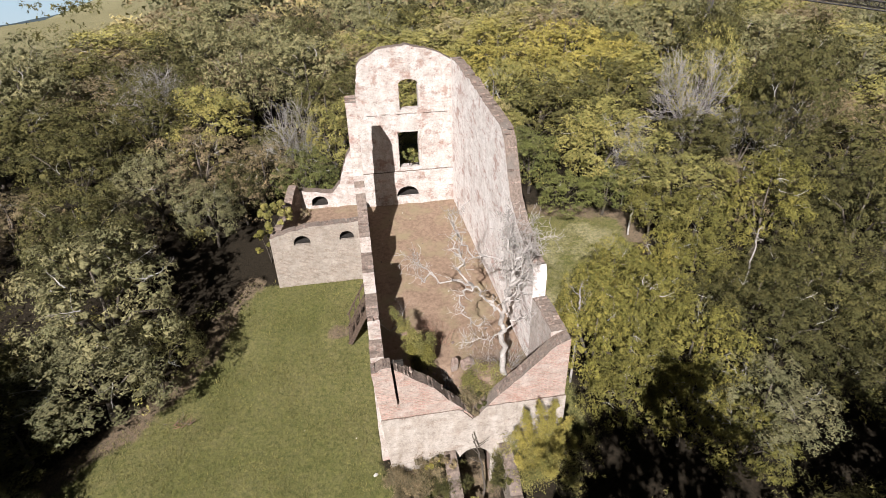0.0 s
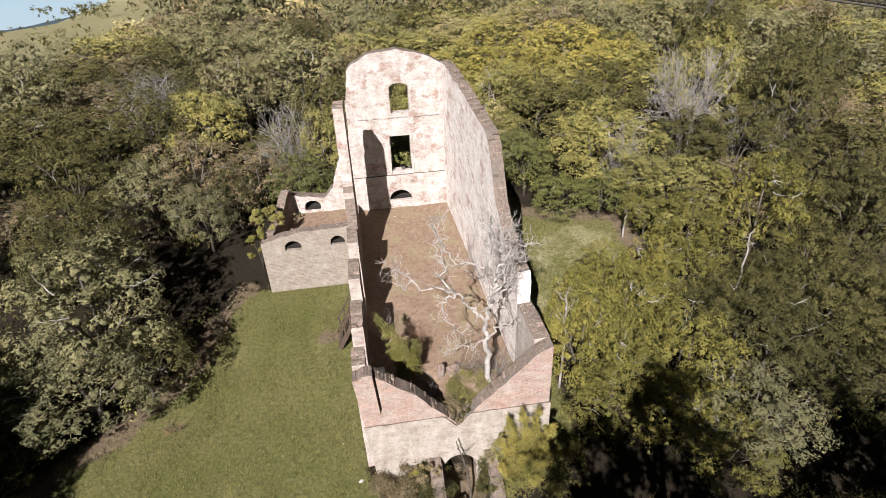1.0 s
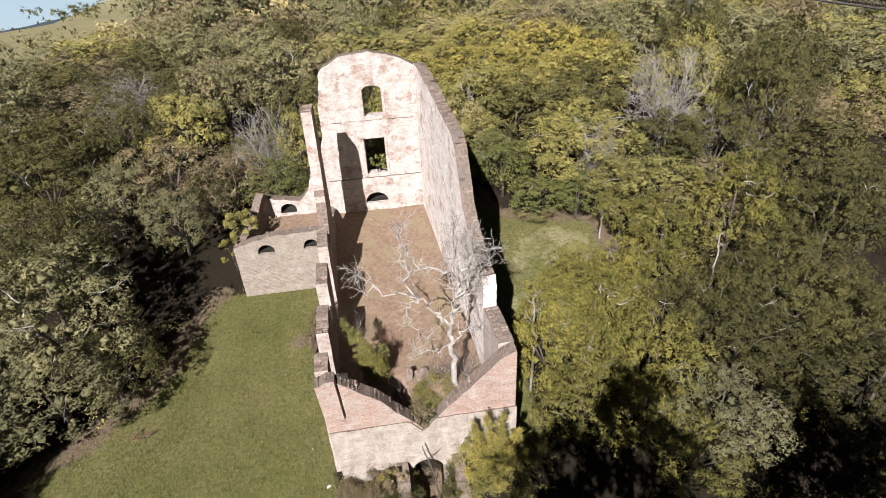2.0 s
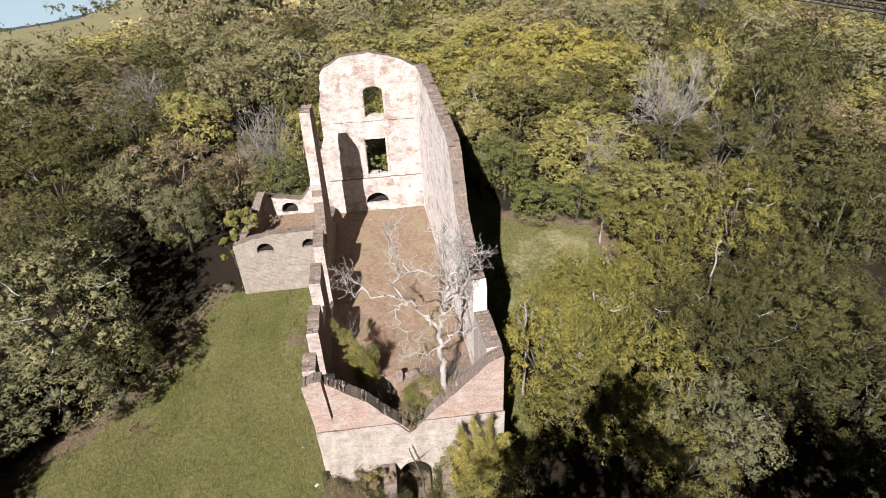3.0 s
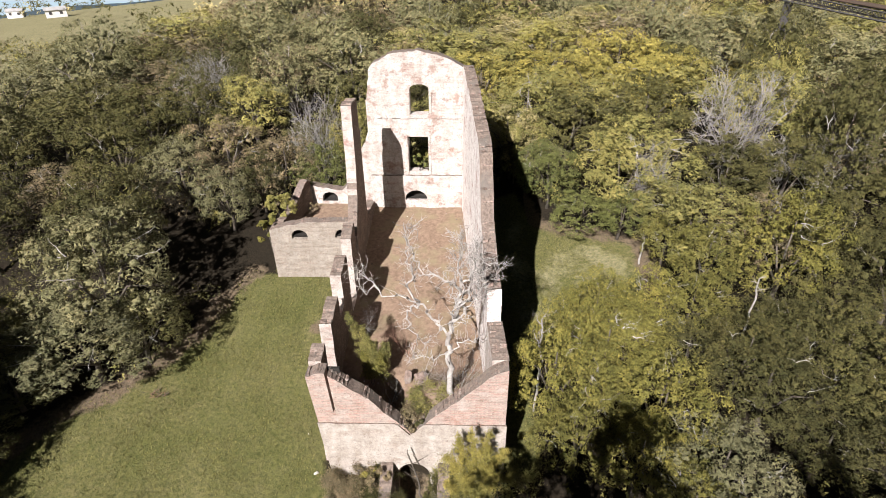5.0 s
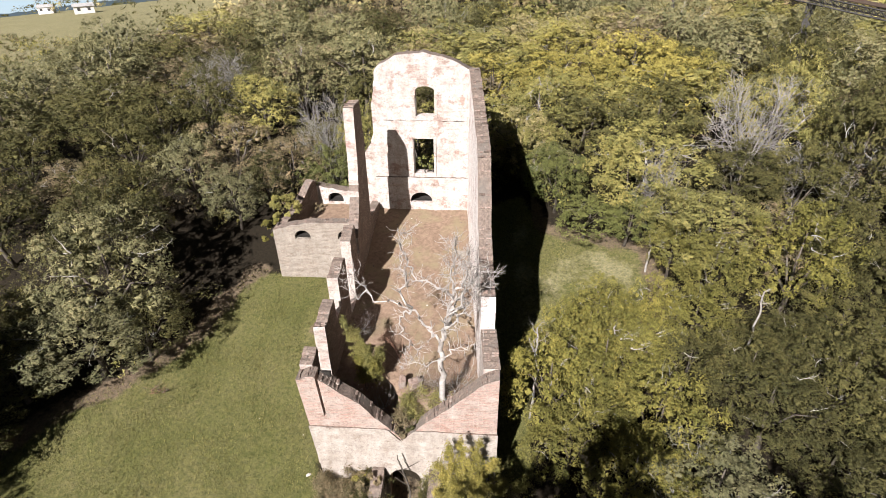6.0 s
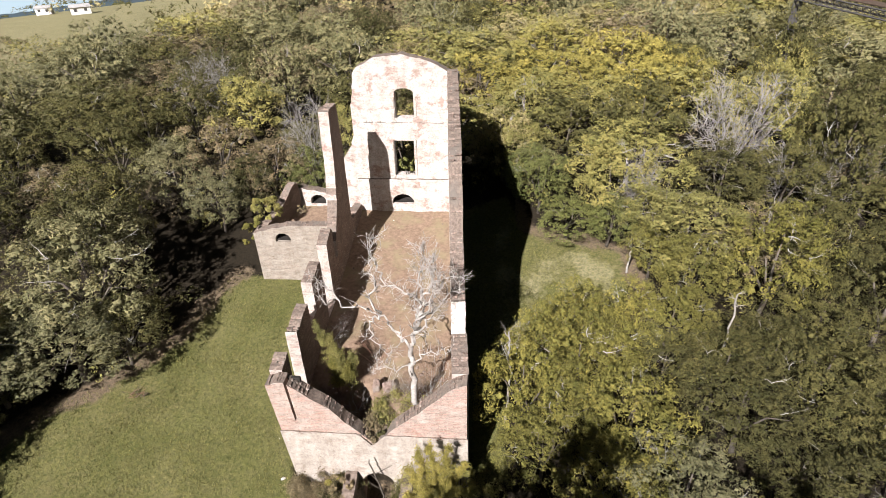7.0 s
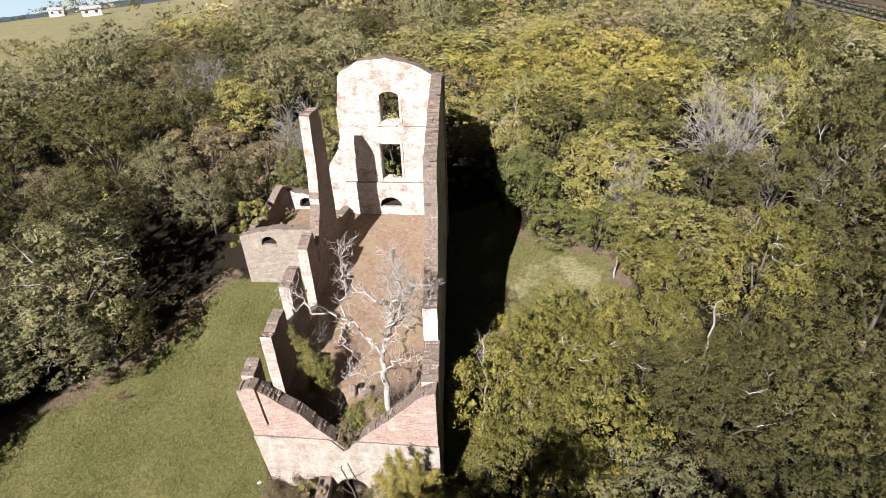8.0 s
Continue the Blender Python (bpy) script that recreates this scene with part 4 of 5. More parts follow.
def far_woods():
    """The canopy that goes on to the horizon: clumps of leaves on low crowns."""
    rng = np.random.default_rng(5)
    tones = {k: [] for k in ("olive", "lime", "rust", "grey", "gold", "straw")}
    y = 45.0
    while y < 210:
        step = 3.3 + (y - 45) * 0.022
        half = 0.88 * (y + 15) + 6
        x = 4 - half
        while x < 4 + half:
            px, py = x + rng.uniform(-0.4, 0.4) * step, y + rng.uniform(-0.4, 0.4) * step
            hedge = is_field(px, py) > 0.9 and abs((px + 60) * 0.62 + (py - 80) * 0.78 + 2 * noise.noise((px * 0.1, py * 0.1, 1))) % 24 < 1.7
            if is_field(px, py) < 0.4 or hedge or rng.random() < 0.008:
                z = land(px, py)
                low = 0.42 if is_field(px, py) > 0.6 else 1
                h, r = rng.uniform(4.2, 6.6) * low, step * rng.uniform(0.62, 0.85) * (0.6 if low < 1 else 1)
                n = 4
                c = rng.normal(size=(n, 3)) * [r * 0.42, r * 0.42, 0.5] + [px, py, z + h - 1.2]
                cr = rng.uniform(0.42, 0.66, n) * r
                v = noise.noise((px * 0.03, py * 0.03, 7)) + rng.uniform(-0.4, 0.4)
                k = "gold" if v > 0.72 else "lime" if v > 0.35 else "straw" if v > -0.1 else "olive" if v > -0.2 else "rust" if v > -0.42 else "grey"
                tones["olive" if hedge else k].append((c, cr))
            x += step
        y += step * 0.9
    for k, sets in tones.items():
        if not sets:
            continue
        c, cr = np.concatenate([q[0] for q in sets]), np.concatenate([q[1] for q in sets])
        ob = new("far_woods", crown_mesh("far_woods", rng, c - [0, 0, 1], c, cr, 62 * len(c), 0.17 * cr, LEAF[k], 5, 0))
        tagged(ob, f"distant rolling woodland canopy of {k} coloured trees", "woods", kind="stuff")


far_woods()


def undergrowth():
    """Low scrub that closes the floor of the wood between the trees."""
    rng = np.random.default_rng(8)
    tones = {k: [] for k in ("olive", "lime", "rust")}
    y = -7.0
    while y < 46:
        x = 4 - 0.84 * (y + 15) - 3
        while x < 5 + 0.84 * (y + 15) + 3:
            px, py = x + rng.uniform(-0.9, 0.9), y + rng.uniform(-0.9, 0.9)
            open_by = -4.7 < px < 7.3 and -6 < py < 14.8
            if not open_by and edge_gap(LAWN, px, py) < -0.5 and edge_gap(GLADE, px, py) < -1.1 and not (py < -1.5 and px < 7.4) and all(math.hypot(px - a, py - b) > r * (1 if a > 0 else 0.95) for a, b, r in HOLLOWS) and not (abs(px - 2) > 9 and py < 5 and rng.random() < 0.5):
                n, h = 5, rng.uniform(0.6, 2.2)
                c = rng.normal(size=(n, 3)) * [0.6, 0.6, 0.25] + [px, py, land(px, py) + h * 0.6]
                k = ("olive", "lime", "rust")[int(rng.choice(3, p=[0.5, 0.35, 0.15]))]
                tones[k].append(leaves(rng, c, rng.uniform(0.45, 0.85, n), 300 if y < 22 else 110, 0.062 if y < 22 else 0.10, 0.6))
            x += 1.7
        y += 1.7
    for k, sets in tones.items():
        tagged(new("undergrowth", quads_mesh("undergrowth", np.concatenate(sets), LEAF[k])), f"dense low {k} scrub on the woodland floor", "undergrowth", kind="stuff")


undergrowth()


# ---- the dead tree in the ruin ----
def limb_path(rng, points, r0, r1, out, wob=0.05, sub=4):
    """A crooked limb through a few points; leaves its joints for twigs."""
    pts = [Vector(p) for p in points]
    fine = [pts[0]]
    for a, b in zip(pts, pts[1:]):
        for k in range(1, sub + 1):
            p = a.lerp(b, k / sub)
            if k < sub:
                p += Vector(rng.normal(size=3) * wob)
            fine.append(p)
    joints, n = [], len(fine) - 1
    for k, (a, b) in enumerate(zip(fine, fine[1:])):
        ra, rb = r0 + (r1 - r0) * k / n, r0 + (r1 - r0) * (k + 1) / n
        out.append((np.array(a), np.array(b), ra, rb))
        joints.append((np.array(b), np.array(b - a), rb))
    return joints


def dead_tree():
    rng = np.random.default_rng(4)
    x0, y0, z0 = 4.78, 1.32, 2.2
    root = thing("dead_tree", pose(x0, y0, z0), "bleached dead tree with crooked leafless limbs, rooted in rubble", "tree")
    out = []
    limb_path(rng, [(0.06, -0.02, -0.3), (0.0, 0.0, 0.8), (-0.05, 0.1, 1.7), (-0.03, 0.18, 2.4), (-0.08, 0.18, 2.9)], 0.125, 0.08, out, 0.05)
    part("trunk", tube_mesh("trunk", [out[0][0]] + [o[1] for o in out], [out[0][2]] + [o[3] for o in out], DEAD, 9), root)
    fork = (-0.08, 0.18, 2.9)
    elbow, crotch, back = (-1.04, 0.36, 4.05), (0.3, 0.3, 3.95), (-0.9, 1.05, 4.8)
    # points of each limb, its thickness at both ends, how twiggy it is
    low_limbs = [
        ([fork, (-0.33, 0.2, 3.25), (-0.72, 0.38, 3.6), elbow, (-1.44, 0.25, 4.38), (-2.33, 0.3, 4.66), (-2.85, 0.2, 4.75)], 0.056, 0.018, 1),
        ([(-2.33, 0.3, 4.66), (-2.7, 0.5, 4.95), (-3.0, 0.55, 5.3)], 0.026, 0.012, 2),
        ([elbow, (-1.35, 0.6, 3.75), (-1.5, 0.5, 3.3), (-1.25, 0.4, 2.75), (-0.95, 0.3, 2.4)], 0.036, 0.012, 2),
        ([elbow, (-1.45, 0.75, 4.5), (-1.3, 1.15, 4.75), (-1.45, 1.5, 5.2), (-1.5, 1.65, 5.75)], 0.042, 0.014, 2),
    ]
    high_limbs = [
        ([fork, (0.1, 0.25, 3.4), crotch, (0.38, 0.45, 4.5)], 0.085, 0.06, 2),
        ([(0.38, 0.45, 4.5), (0.65, 0.35, 5.2), (0.8, 0.2, 5.9), (0.8, 0.3, 6.35)], 0.046, 0.012, 3),
        ([(0.65, 0.35, 5.2), (1.0, 0.3, 5.6), (1.45, 0.2, 5.85)], 0.032, 0.010, 1),
        ([crotch, (0.8, 0.6, 4.25), (1.2, 1.0, 4.5), (1.6, 1.3, 4.75)], 0.05, 0.016, 2),
    ]
    back_limbs = [
        ([(0.38, 0.45, 4.5), (0.1, 0.5, 4.8), (-0.05, 0.35, 5.0), (-0.5, 0.8, 4.95), back, (-1.3, 1.3, 4.7)], 0.055, 0.018, 2),
        ([back, (-1.25, 1.5, 5.3), (-1.47, 1.6, 5.8), (-1.35, 1.8, 6.2)], 0.03, 0.01, 2),
        ([(0.1, 0.25, 3.4), (0.55, 0.2, 3.75), (0.85, 0.3, 4.4), (1.0, 0.5, 5.1)], 0.040, 0.010, 3),
    ]
    side_limbs = [
        ([(0.38, 0.45, 4.5), (0.25, 0.8, 5.1), (0.45, 1.2, 5.7), (0.4, 1.4, 6.0)], 0.036, 0.010, 3),
        ([(0.0, 0.1, 2.2), (0.45, 0.15, 2.55), (0.9, 0.35, 2.6), (1.3, 0.5, 2.45)], 0.034, 0.012, 2),
        ([(-0.05, 0.1, 1.7), (-0.45, -0.1, 2.05), (-0.9, -0.05, 2.1), (-1.25, 0.1, 1.85)], 0.03, 0.010, 2),
    ]
    inner_limbs = [
        ([crotch, (0.45, 0.7, 4.2), (0.75, 1.1, 4.3), (0.9, 1.6, 4.7)], 0.036, 0.010, 2),
        ([crotch, (0.55, 0.2, 4.3), (0.75, 0.6, 5.0), (0.65, 1.0, 5.5)], 0.036, 0.010, 2),
        ([(0.1, 0.25, 3.4), (0.2, 0.6, 3.9), (0.1, 0.9, 4.4), (0.3, 1.1, 5.0)], 0.030, 0.010, 2),
    ]
    for points, r0, r1, many in low_limbs + high_limbs + back_limbs + side_limbs + inner_limbs:
        out = []
        joints = limb_path(rng, points, r0, r1, out, 0.075)
        for p, d, r in joints[2:]:
            for _ in range(many):
                v = d / np.linalg.norm(d) + rng.normal(size=3) * 0.75
                twigs(rng, p, v, rng.uniform(0.16, 0.42), max(0.008, r * 0.32), 1 if many < 3 else 2, out, 0.85, (1, 2))
        p, d, r = joints[-1]
        for _ in range(4):
            twigs(rng, p, d / np.linalg.norm(d) + rng.normal(size=3) * 0.5, 0.34, max(0.010, r * 0.7), 2, out, 0.7, (1, 2))
        part("limb", sticks_mesh("limb", [(a, b, max(ra, 0.0065), max(rb, 0.0055)) for a, b, ra, rb in out], DEAD, 4), root)


dead_tree()


# ---- plants and rubble in and on the ruin ----
def fz(x, y):
    return floor_z(y) - 0.08


def feathery_shrub(seed, m, height, label, kind="lime"):
    """An open shrub of thin arching stems with fine leaves along them."""
    rng = np.random.default_rng(seed)
    root = thing("shrub", m, label, "shrub")
    for k in range(9):
        a, out = rng.uniform(0, 6.28), []
        twigs(rng, (0, 0, -0.1), (0.75 * math.cos(a), 0.75 * math.sin(a), 0.8), height * 0.42, 0.013, 3, out, 0.6, (2, 3))
        part("stem", sticks_mesh("stem", out, BARK, 3), root)
        p = np.array([s[1] for s in out[2:]])
        p = np.repeat(p, 5, 0) + rng.normal(size=(5 * len(p), 3)) * 0.06
        part("foliage", quads_mesh("foliage", leaves(rng, p, np.full(len(p), 0.03), len(p), 0.034, tuft=1), LEAF[kind]), root)
    return root


def plume_shrub(seed, m, tips, label, kind):
    """A leaning shrub of a few long stems with flat feathery sprays along them."""
    rng = np.random.default_rng(seed)
    root = thing("shrub", m, label, "shrub")
    for tip in tips:
        tip, out, sprays = np.array(tip, float), [], []
        sag = np.array([0, 0, 0.18 * np.linalg.norm(tip[:2])])
        path = [tip * f + sag * math.sin(f * math.pi) + rng.normal(size=3) * 0.02 for f in np.linspace(0, 1, 13)]
        for k, (a, b) in enumerate(zip(path, path[1:])):
            out.append((a, b, 0.016 * (1 - k / 13), 0.016 * (1 - (k + 1) / 13)))
            if k < 2:
                continue
            for _ in range(4):
                v = (b - a) / np.linalg.norm(b - a) * 0.8 + rng.normal(size=3) * 0.75 + [0, 0, 0.15]
                twigs(rng, b, v, rng.uniform(0.16, 0.36) * (1.2 - k / 16), 0.007, 1, sprays, 0.6, (1, 2))
        part("stem", sticks_mesh("stem", out + sprays, BARK, 3), root)
        p = np.array([q for sp in sprays for q in (sp[0] * 0.5 + sp[1] * 0.5, sp[1])])
        p = np.repeat(p, 5, 0) + rng.normal(size=(5 * len(p), 3)) * 0.028
        part("foliage", quads_mesh("foliage", leaves(rng, p, np.full(len(p), 0.02), len(p), 0.028, tuft=1), LEAF[kind]), root)
    return root


plume_shrub(31, pose(2.12, 2.5, fz(2.1, 2.5)), [(-1.1, 0.3, 2.75), (-0.75, 0.25, 2.2), (-0.3, 0.0, 1.7), (0.15, 0.2, 1.5)], "leaning feathery green shrub growing from the shaded floor", "lime")
plume_shrub(32, pose(1.75, 2.2, fz(1.75, 2.2)), [(0.45, 0.1, 1.25), (-0.2, 0.3, 1.3)], "small feathery green shrub in the shaded corner", "moss")
plume_shrub(45, pose(5.7, -0.95, land(5.7, -0.95)), [(-0.9, 0.1, 2.3), (-0.6, 0.3, 3.0), (-0.1, 0.2, 3.5), (0.45, 0.3, 3.2), (0.95, 0.2, 2.5), (0.4, -0.5, 2.5), (-0.3, -0.6, 2.1), (1.1, -0.1, 1.7), (-1.0, -0.3, 1.5), (0.1, -0.9, 1.4)], "tall yellow-green feathery shrub against the front wall", "gold")
feathery_shrub(62, pose(4.15, 1.25, fz(4.1, 1.2) + 0.2, 0, 0, 10), 1.15, "yellow-green feathery shrub round the dead trunk", "lime")
feathery_shrub(64, pose(3.5, 0.75, fz(3.5, 0.75) + 0.1, 0, 0, 0), 0.9, "dry feathery shrub in the notch of the front wall", "rust")
feathery_shrub(65, pose(5.6, -0.75, land(5.6, -0.75), 0, 0, 0), 2.3, "tall yellow-green feathery shrub against the front wall", "lime")
feathery_shrub(66, pose(6.3, -0.95, land(6.3, -0.95), 0, 0, 60), 2.4, "yellow-green feathery shrub by the wall corner", "lime")
feathery_shrub(67, pose(1.6, -0.5, land(1.6, -0.5), 0, 0, 0), 1.15, "dry orange-brown shrub at the foot of the front wall", "rust")
feathery_shrub(68, pose(0.8, -0.55, land(0.8, -0.55), 0, 0, 40), 0.95, "dry brown shrub at the foot of the front wall", "rust")
feathery_shrub(69, pose(2.3, -0.7, land(2.3, -0.7), 0, 0, 90), 1.2, "olive and brown shrub beside the drain wall", "olive")
feathery_shrub(70, pose(4.6, -0.8, land(4.6, -0.8), 0, 0, 20), 1.1, "olive shrub beside the drain wall", "olive")
build_twig_shrub("bare_shrub", 71, 1.6, TWIG, pose(5.35, 2.3, fz(5.3, 2.3) + 0.1), "tangle of grey bare twigs by the dead tree", 12, 4, 0.012)
build_twig_shrub("bare_shrub", 72, 1.5, TWIG, pose(4.95, 1.75, fz(4.9, 1.7) + 0.4), "tangle of grey bare twigs by the dead trunk", 12, 4, 0.012)
build_twig_shrub("bare_shrub", 73, 1.2, TWIG, pose(2.2, 0.95, fz(2.2, 0.95)), "pale bare twigs behind the broken front wall", 8, 3, 0.012)
build_twig_shrub("bare_shrub", 74, 1.5, TWIG, pose(0.9, 4.6, fz(0.9, 4.6) + 0.3), "pale bare twigs by the inner side of the wall", 8, 3, 0.012)
build_twig_shrub("bare_shrub", 34, 1.7, REDTWIG, pose(2.95, 3.6, fz(2.9, 3.6)), "reddish leafless shrub on the earth floor", 9, 3, 0.013)
build_twig_shrub("bare_shrub", 35, 1.2, TWIG, pose(5.2, 1.9, fz(5.2, 1.9) + 0.4), "grey leafless shrub at the foot of the dead tree", 9, 3, 0.012)
build_twig_shrub("bare_shrub", 36, 1.3, REDTWIG, pose(5.5, 2.6, fz(5.5, 2.6)), "reddish leafless shrub by the plastered wall", 8, 3, 0.012)
build_twig_shrub("bare_shrub", 37, 1.0, TWIG, pose(2.55, 1.5, fz(2.5, 1.5)), "grey leafless shrub behind the broken front", 6, 2, 0.012)
build_twig_shrub("bare_shrub", 38, 1.2, TWIG, pose(4.2, 1.9, fz(4.2, 1.9) + 0.3), "tangled leafless shrub by the rubble", 9, 3, 0.011)
build_shrub("shrub", 40, 0.42, 0.75, "rust", 1560, 0.040, pose(3.35, 0.25, 1.55), "dry brownish plant in the notch of the front wall", 9)
build_shrub("shrub", 41, 0.35, 0.6, "olive", 1170, 0.040, pose(3.75, 0.3, 1.85), "small olive plant in the notch of the front wall", 8)
build_twig_shrub("bare_shrub", 42, 0.4, REDTWIG, pose(0.95, -0.03, 2.33), "dry tuft on the wall ledge", 6, 2, 0.008)
build_twig_shrub("bare_shrub", 43, 0.3, REDTWIG, pose(5.75, -0.03, 2.33), "dry tuft on the wall ledge", 6, 2, 0.008)
build_shrub("shrub", 44, 0.42, 1.0, "green", 1092, 0.043, pose(2.95, GY + 0.15, 5.58), "green plant growing on the window sill", 8, 0.012)
build_shrub("shrub", 46, 0.5, 1.2, "lime", 2200, 0.050, pose(6.55, -0.5, land(6.5, -0.5) + 0.9), "yellow-green shrub at the wall corner", 12)
build_shrub("shrub", 47, 0.5, 1.15, "rust", 1560, 0.047, pose(2.1, -0.6, land(2.1, -0.6)), "orange-brown shrub on the drain wall", 10)
build_shrub("shrub", 48, 0.35, 1.0, "gold", 780, 0.043, pose(1.9, -0.45, land(1.9, -0.45)), "small orange-leaved shrub by the front wall", 7)
build_twig_shrub("bare_shrub", 49, 0.9, REDTWIG, pose(1.05, -0.55, land(1.05, -0.55)), "dark leafless shrub at the foot of the front wall", 7, 2, 0.01)
build_shrub("shrub", 50, 0.42, 1.2, "lime", 1300, 0.043, pose(3.25, -1.4, land(3.25, -1.4)), "yellow-green shrub in the drain", 8)
build_shrub("shrub", 51, 0.45, 1.0, "olive", 1300, 0.043, pose(4.35, -1.1, land(4.35, -1.1) + 0.5), "olive shrub on the drain wall", 8)
build_shrub("shrub", 52, 0.55, 0.7, "rust", 1352, 0.043, pose(1.5, -1.5, land(1.5, -1.5)), "dry brown scrub before the front wall", 9)
build_shrub("shrub", 53, 0.45, 0.5, "rust", 988, 0.043, pose(0.8, -1.2, land(0.8, -1.2)), "dry brown scrub before the front wall", 8)
build_shrub("shrub", 54, 0.8, 1.7, "lime", 5200, 0.04, pose(-4.05, 11.75, 3.7), "ivy-like olive growth over the annex side wall", 18)
build_shrub("shrub", 55, 0.6, 2.0, "moss", 3200, 0.045, pose(-4.5, 10.7, 2.7), "yellowish creeper on the annex corner", 12)
build_shrub("shrub", 56, 0.3, 0.5, "rust", 520, 0.036, pose(-2.9, 13.4, 3.55), "dry plant on the annex floor", 6, 0.01)


def snag(seed, x, y, top, reach, label):
    """A bleached dead stem that rises out of the scrub and ends in a few crooked arms."""
    rng = np.random.default_rng(seed)
    z = land(x, y)
    root = thing("snag", pose(x, y, z), label, "tree")
    h = top - z
    out = []
    joints = limb_path(rng, [(0, 0, -0.2), (0.06, 0.05, h * 0.5), (0.0, 0.0, h * 0.85), (-0.08, 0.03, h)], 0.055, 0.028, out, 0.05)
    part("stem", tube_mesh("stem", [out[0][0]] + [o[1] for o in out], [out[0][2]] + [o[3] for o in out], DEAD, 6), root)
    for k in range(4):
        p, d, r = joints[-1 - k]
        a, out = k * 1.9 + rng.uniform(0, 1), []
        twigs(rng, p, (math.cos(a), math.sin(a), 0.3), reach, 0.024, 2, out, 0.8, (1, 2), 0.04, 4)
        part("branch", sticks_mesh("branch", out, DEAD, 4), root)


snag(5, 8.2, 2.75, 4.75, 0.42, "bleached crooked snag among the yellow-green trees")
snag(6, 16.5, 4.3, 5.6, 0.25, "pale twisted dead stem above the olive trees")
snag(7, 14.3, 10.9, 3.8, 0.22, "pale dead stem at the edge of the glade")


def thin_stem():
    """A crooked bare sapling that stands before the front wall."""
    rng = np.random.default_rng(9)
    z = land(3.75, -0.5)
    root = thing("sapling", pose(3.75, -0.55, z - 0.1), "crooked bare dark sapling before the front wall", "tree")
    out = []
    limb_path(rng, [(0, 0, 0), (-0.02, 0.05, 0.9), (-0.12, 0.1, 1.9), (-0.35, 0.15, 2.9), (-0.45, 0.2, 3.4)], 0.05, 0.02, out, 0.04)
    part("stem", tube_mesh("stem", [out[0][0]] + [o[1] for o in out], [out[0][2]] + [o[3] for o in out], BARK, 6), root)
    for a, way in (((-0.12, 0.1, 1.9), (-0.8, 0, 0.5)), ((-0.3, 0.15, 2.7), (0.7, 0.1, 0.3)), ((-0.2, 0.1, 2.3), (-0.5, 0.1, 0.8))):
        out = []
        twigs(rng, a, way, 0.6, 0.018, 0, out)
        part("branch", tube_mesh("branch", [out[0][0]] + [o[1] for o in out], [0.018, 0.014, 0.01, 0.006], BARK, 5), root)


thin_stem()


def blob_mesh(name, size, mat, seed, detail=2, rough=0.22):
    """An uneven lump of stone or masonry."""
    bm = bmesh.new()
    bmesh.ops.create_icosphere(bm, subdivisions=detail, radius=0.5)
    for v in bm.verts:
        k = max(abs(v.co.x), abs(v.co.y), abs(v.co.z)) * 2
        v.co = v.co * (0.55 + 0.45 / max(k, 0.4) * 0.8) * (1 + rough * noise.noise(v.co * 3 + Vector((seed, 0, 0))))
        v.co = Vector((v.co.x * size[0], v.co.y * size[1], v.co.z * size[2]))
    me = bpy.data.meshes.new(name)
    bm.to_mesh(me)
    bm.free()
    me.materials.append(mat)
    return me


tagged(new("rubble_block", blob_mesh("rubble_block", (0.6, 0.5, 0.6), BRICK, 3, 3)), "fallen block of pale brick masonry on the floor", "rubble").matrix_basis = pose(3.65, 2.3, fz(3.65, 2.3) + 0.25, 5, 8, 20)
tagged(new("rubble_block", blob_mesh("rubble_block", (0.32, 0.3, 0.75), BRICK, 5, 3)), "small upright stump of brick masonry", "rubble").matrix_basis = pose(3.15, 2.35, fz(3.1, 2.3) + 0.3, 0, 4, 10)
rub = random.Random(12)
stones = [blob_mesh("rubble_stone", (rub.uniform(0.5, 1), rub.uniform(0.4, 0.8), rub.uniform(0.3, 0.6)), m, k, 1, 0.35) for k, m in enumerate((STONE, BRICK, BRICK, BRICK))]
for k in range(70):
    x, y = rub.uniform(0.7, 5.6), rub.choice((rub.uniform(0.7, 4.5), rub.uniform(4.5, 13.5)))
    s = rub.uniform(0.08, 0.3) if y < 4.5 else rub.uniform(0.05, 0.14)
    ob = new("rubble_stone", stones[k % 4])
    ob.matrix_basis = pose(x, y, fz(x, y) + s * 0.22, rub.uniform(0, 30), rub.uniform(0, 30), rub.uniform(0, 360)) @ Matrix.Diagonal((s, s, s, 1))
    tagged(ob, "loose broken brick or stone lying on the earth floor", "rubble", "floor rubble")
ob = new("stone", stones[0])
ob.matrix_basis = pose(-0.26, 0.0, land(-0.26, 0) + 0.03, 0, 0, 40) @ Matrix.Diagonal((0.3, 0.22, 0.2, 1))
tagged(ob, "pale stone lying in the grass", "stone")
for x, y, s in ((-0.9, 1.6, 0.07), (-2.9, 2.2, 0.06)):
    ob = new("stone", stones[0])
    ob.matrix_basis = pose(x, y, land(x, y) + 0.01, 0, 0, x * 90) @ Matrix.Diagonal((s, s, s, 1))
    tagged(ob, "small pale stone lying in the grass", "stone")

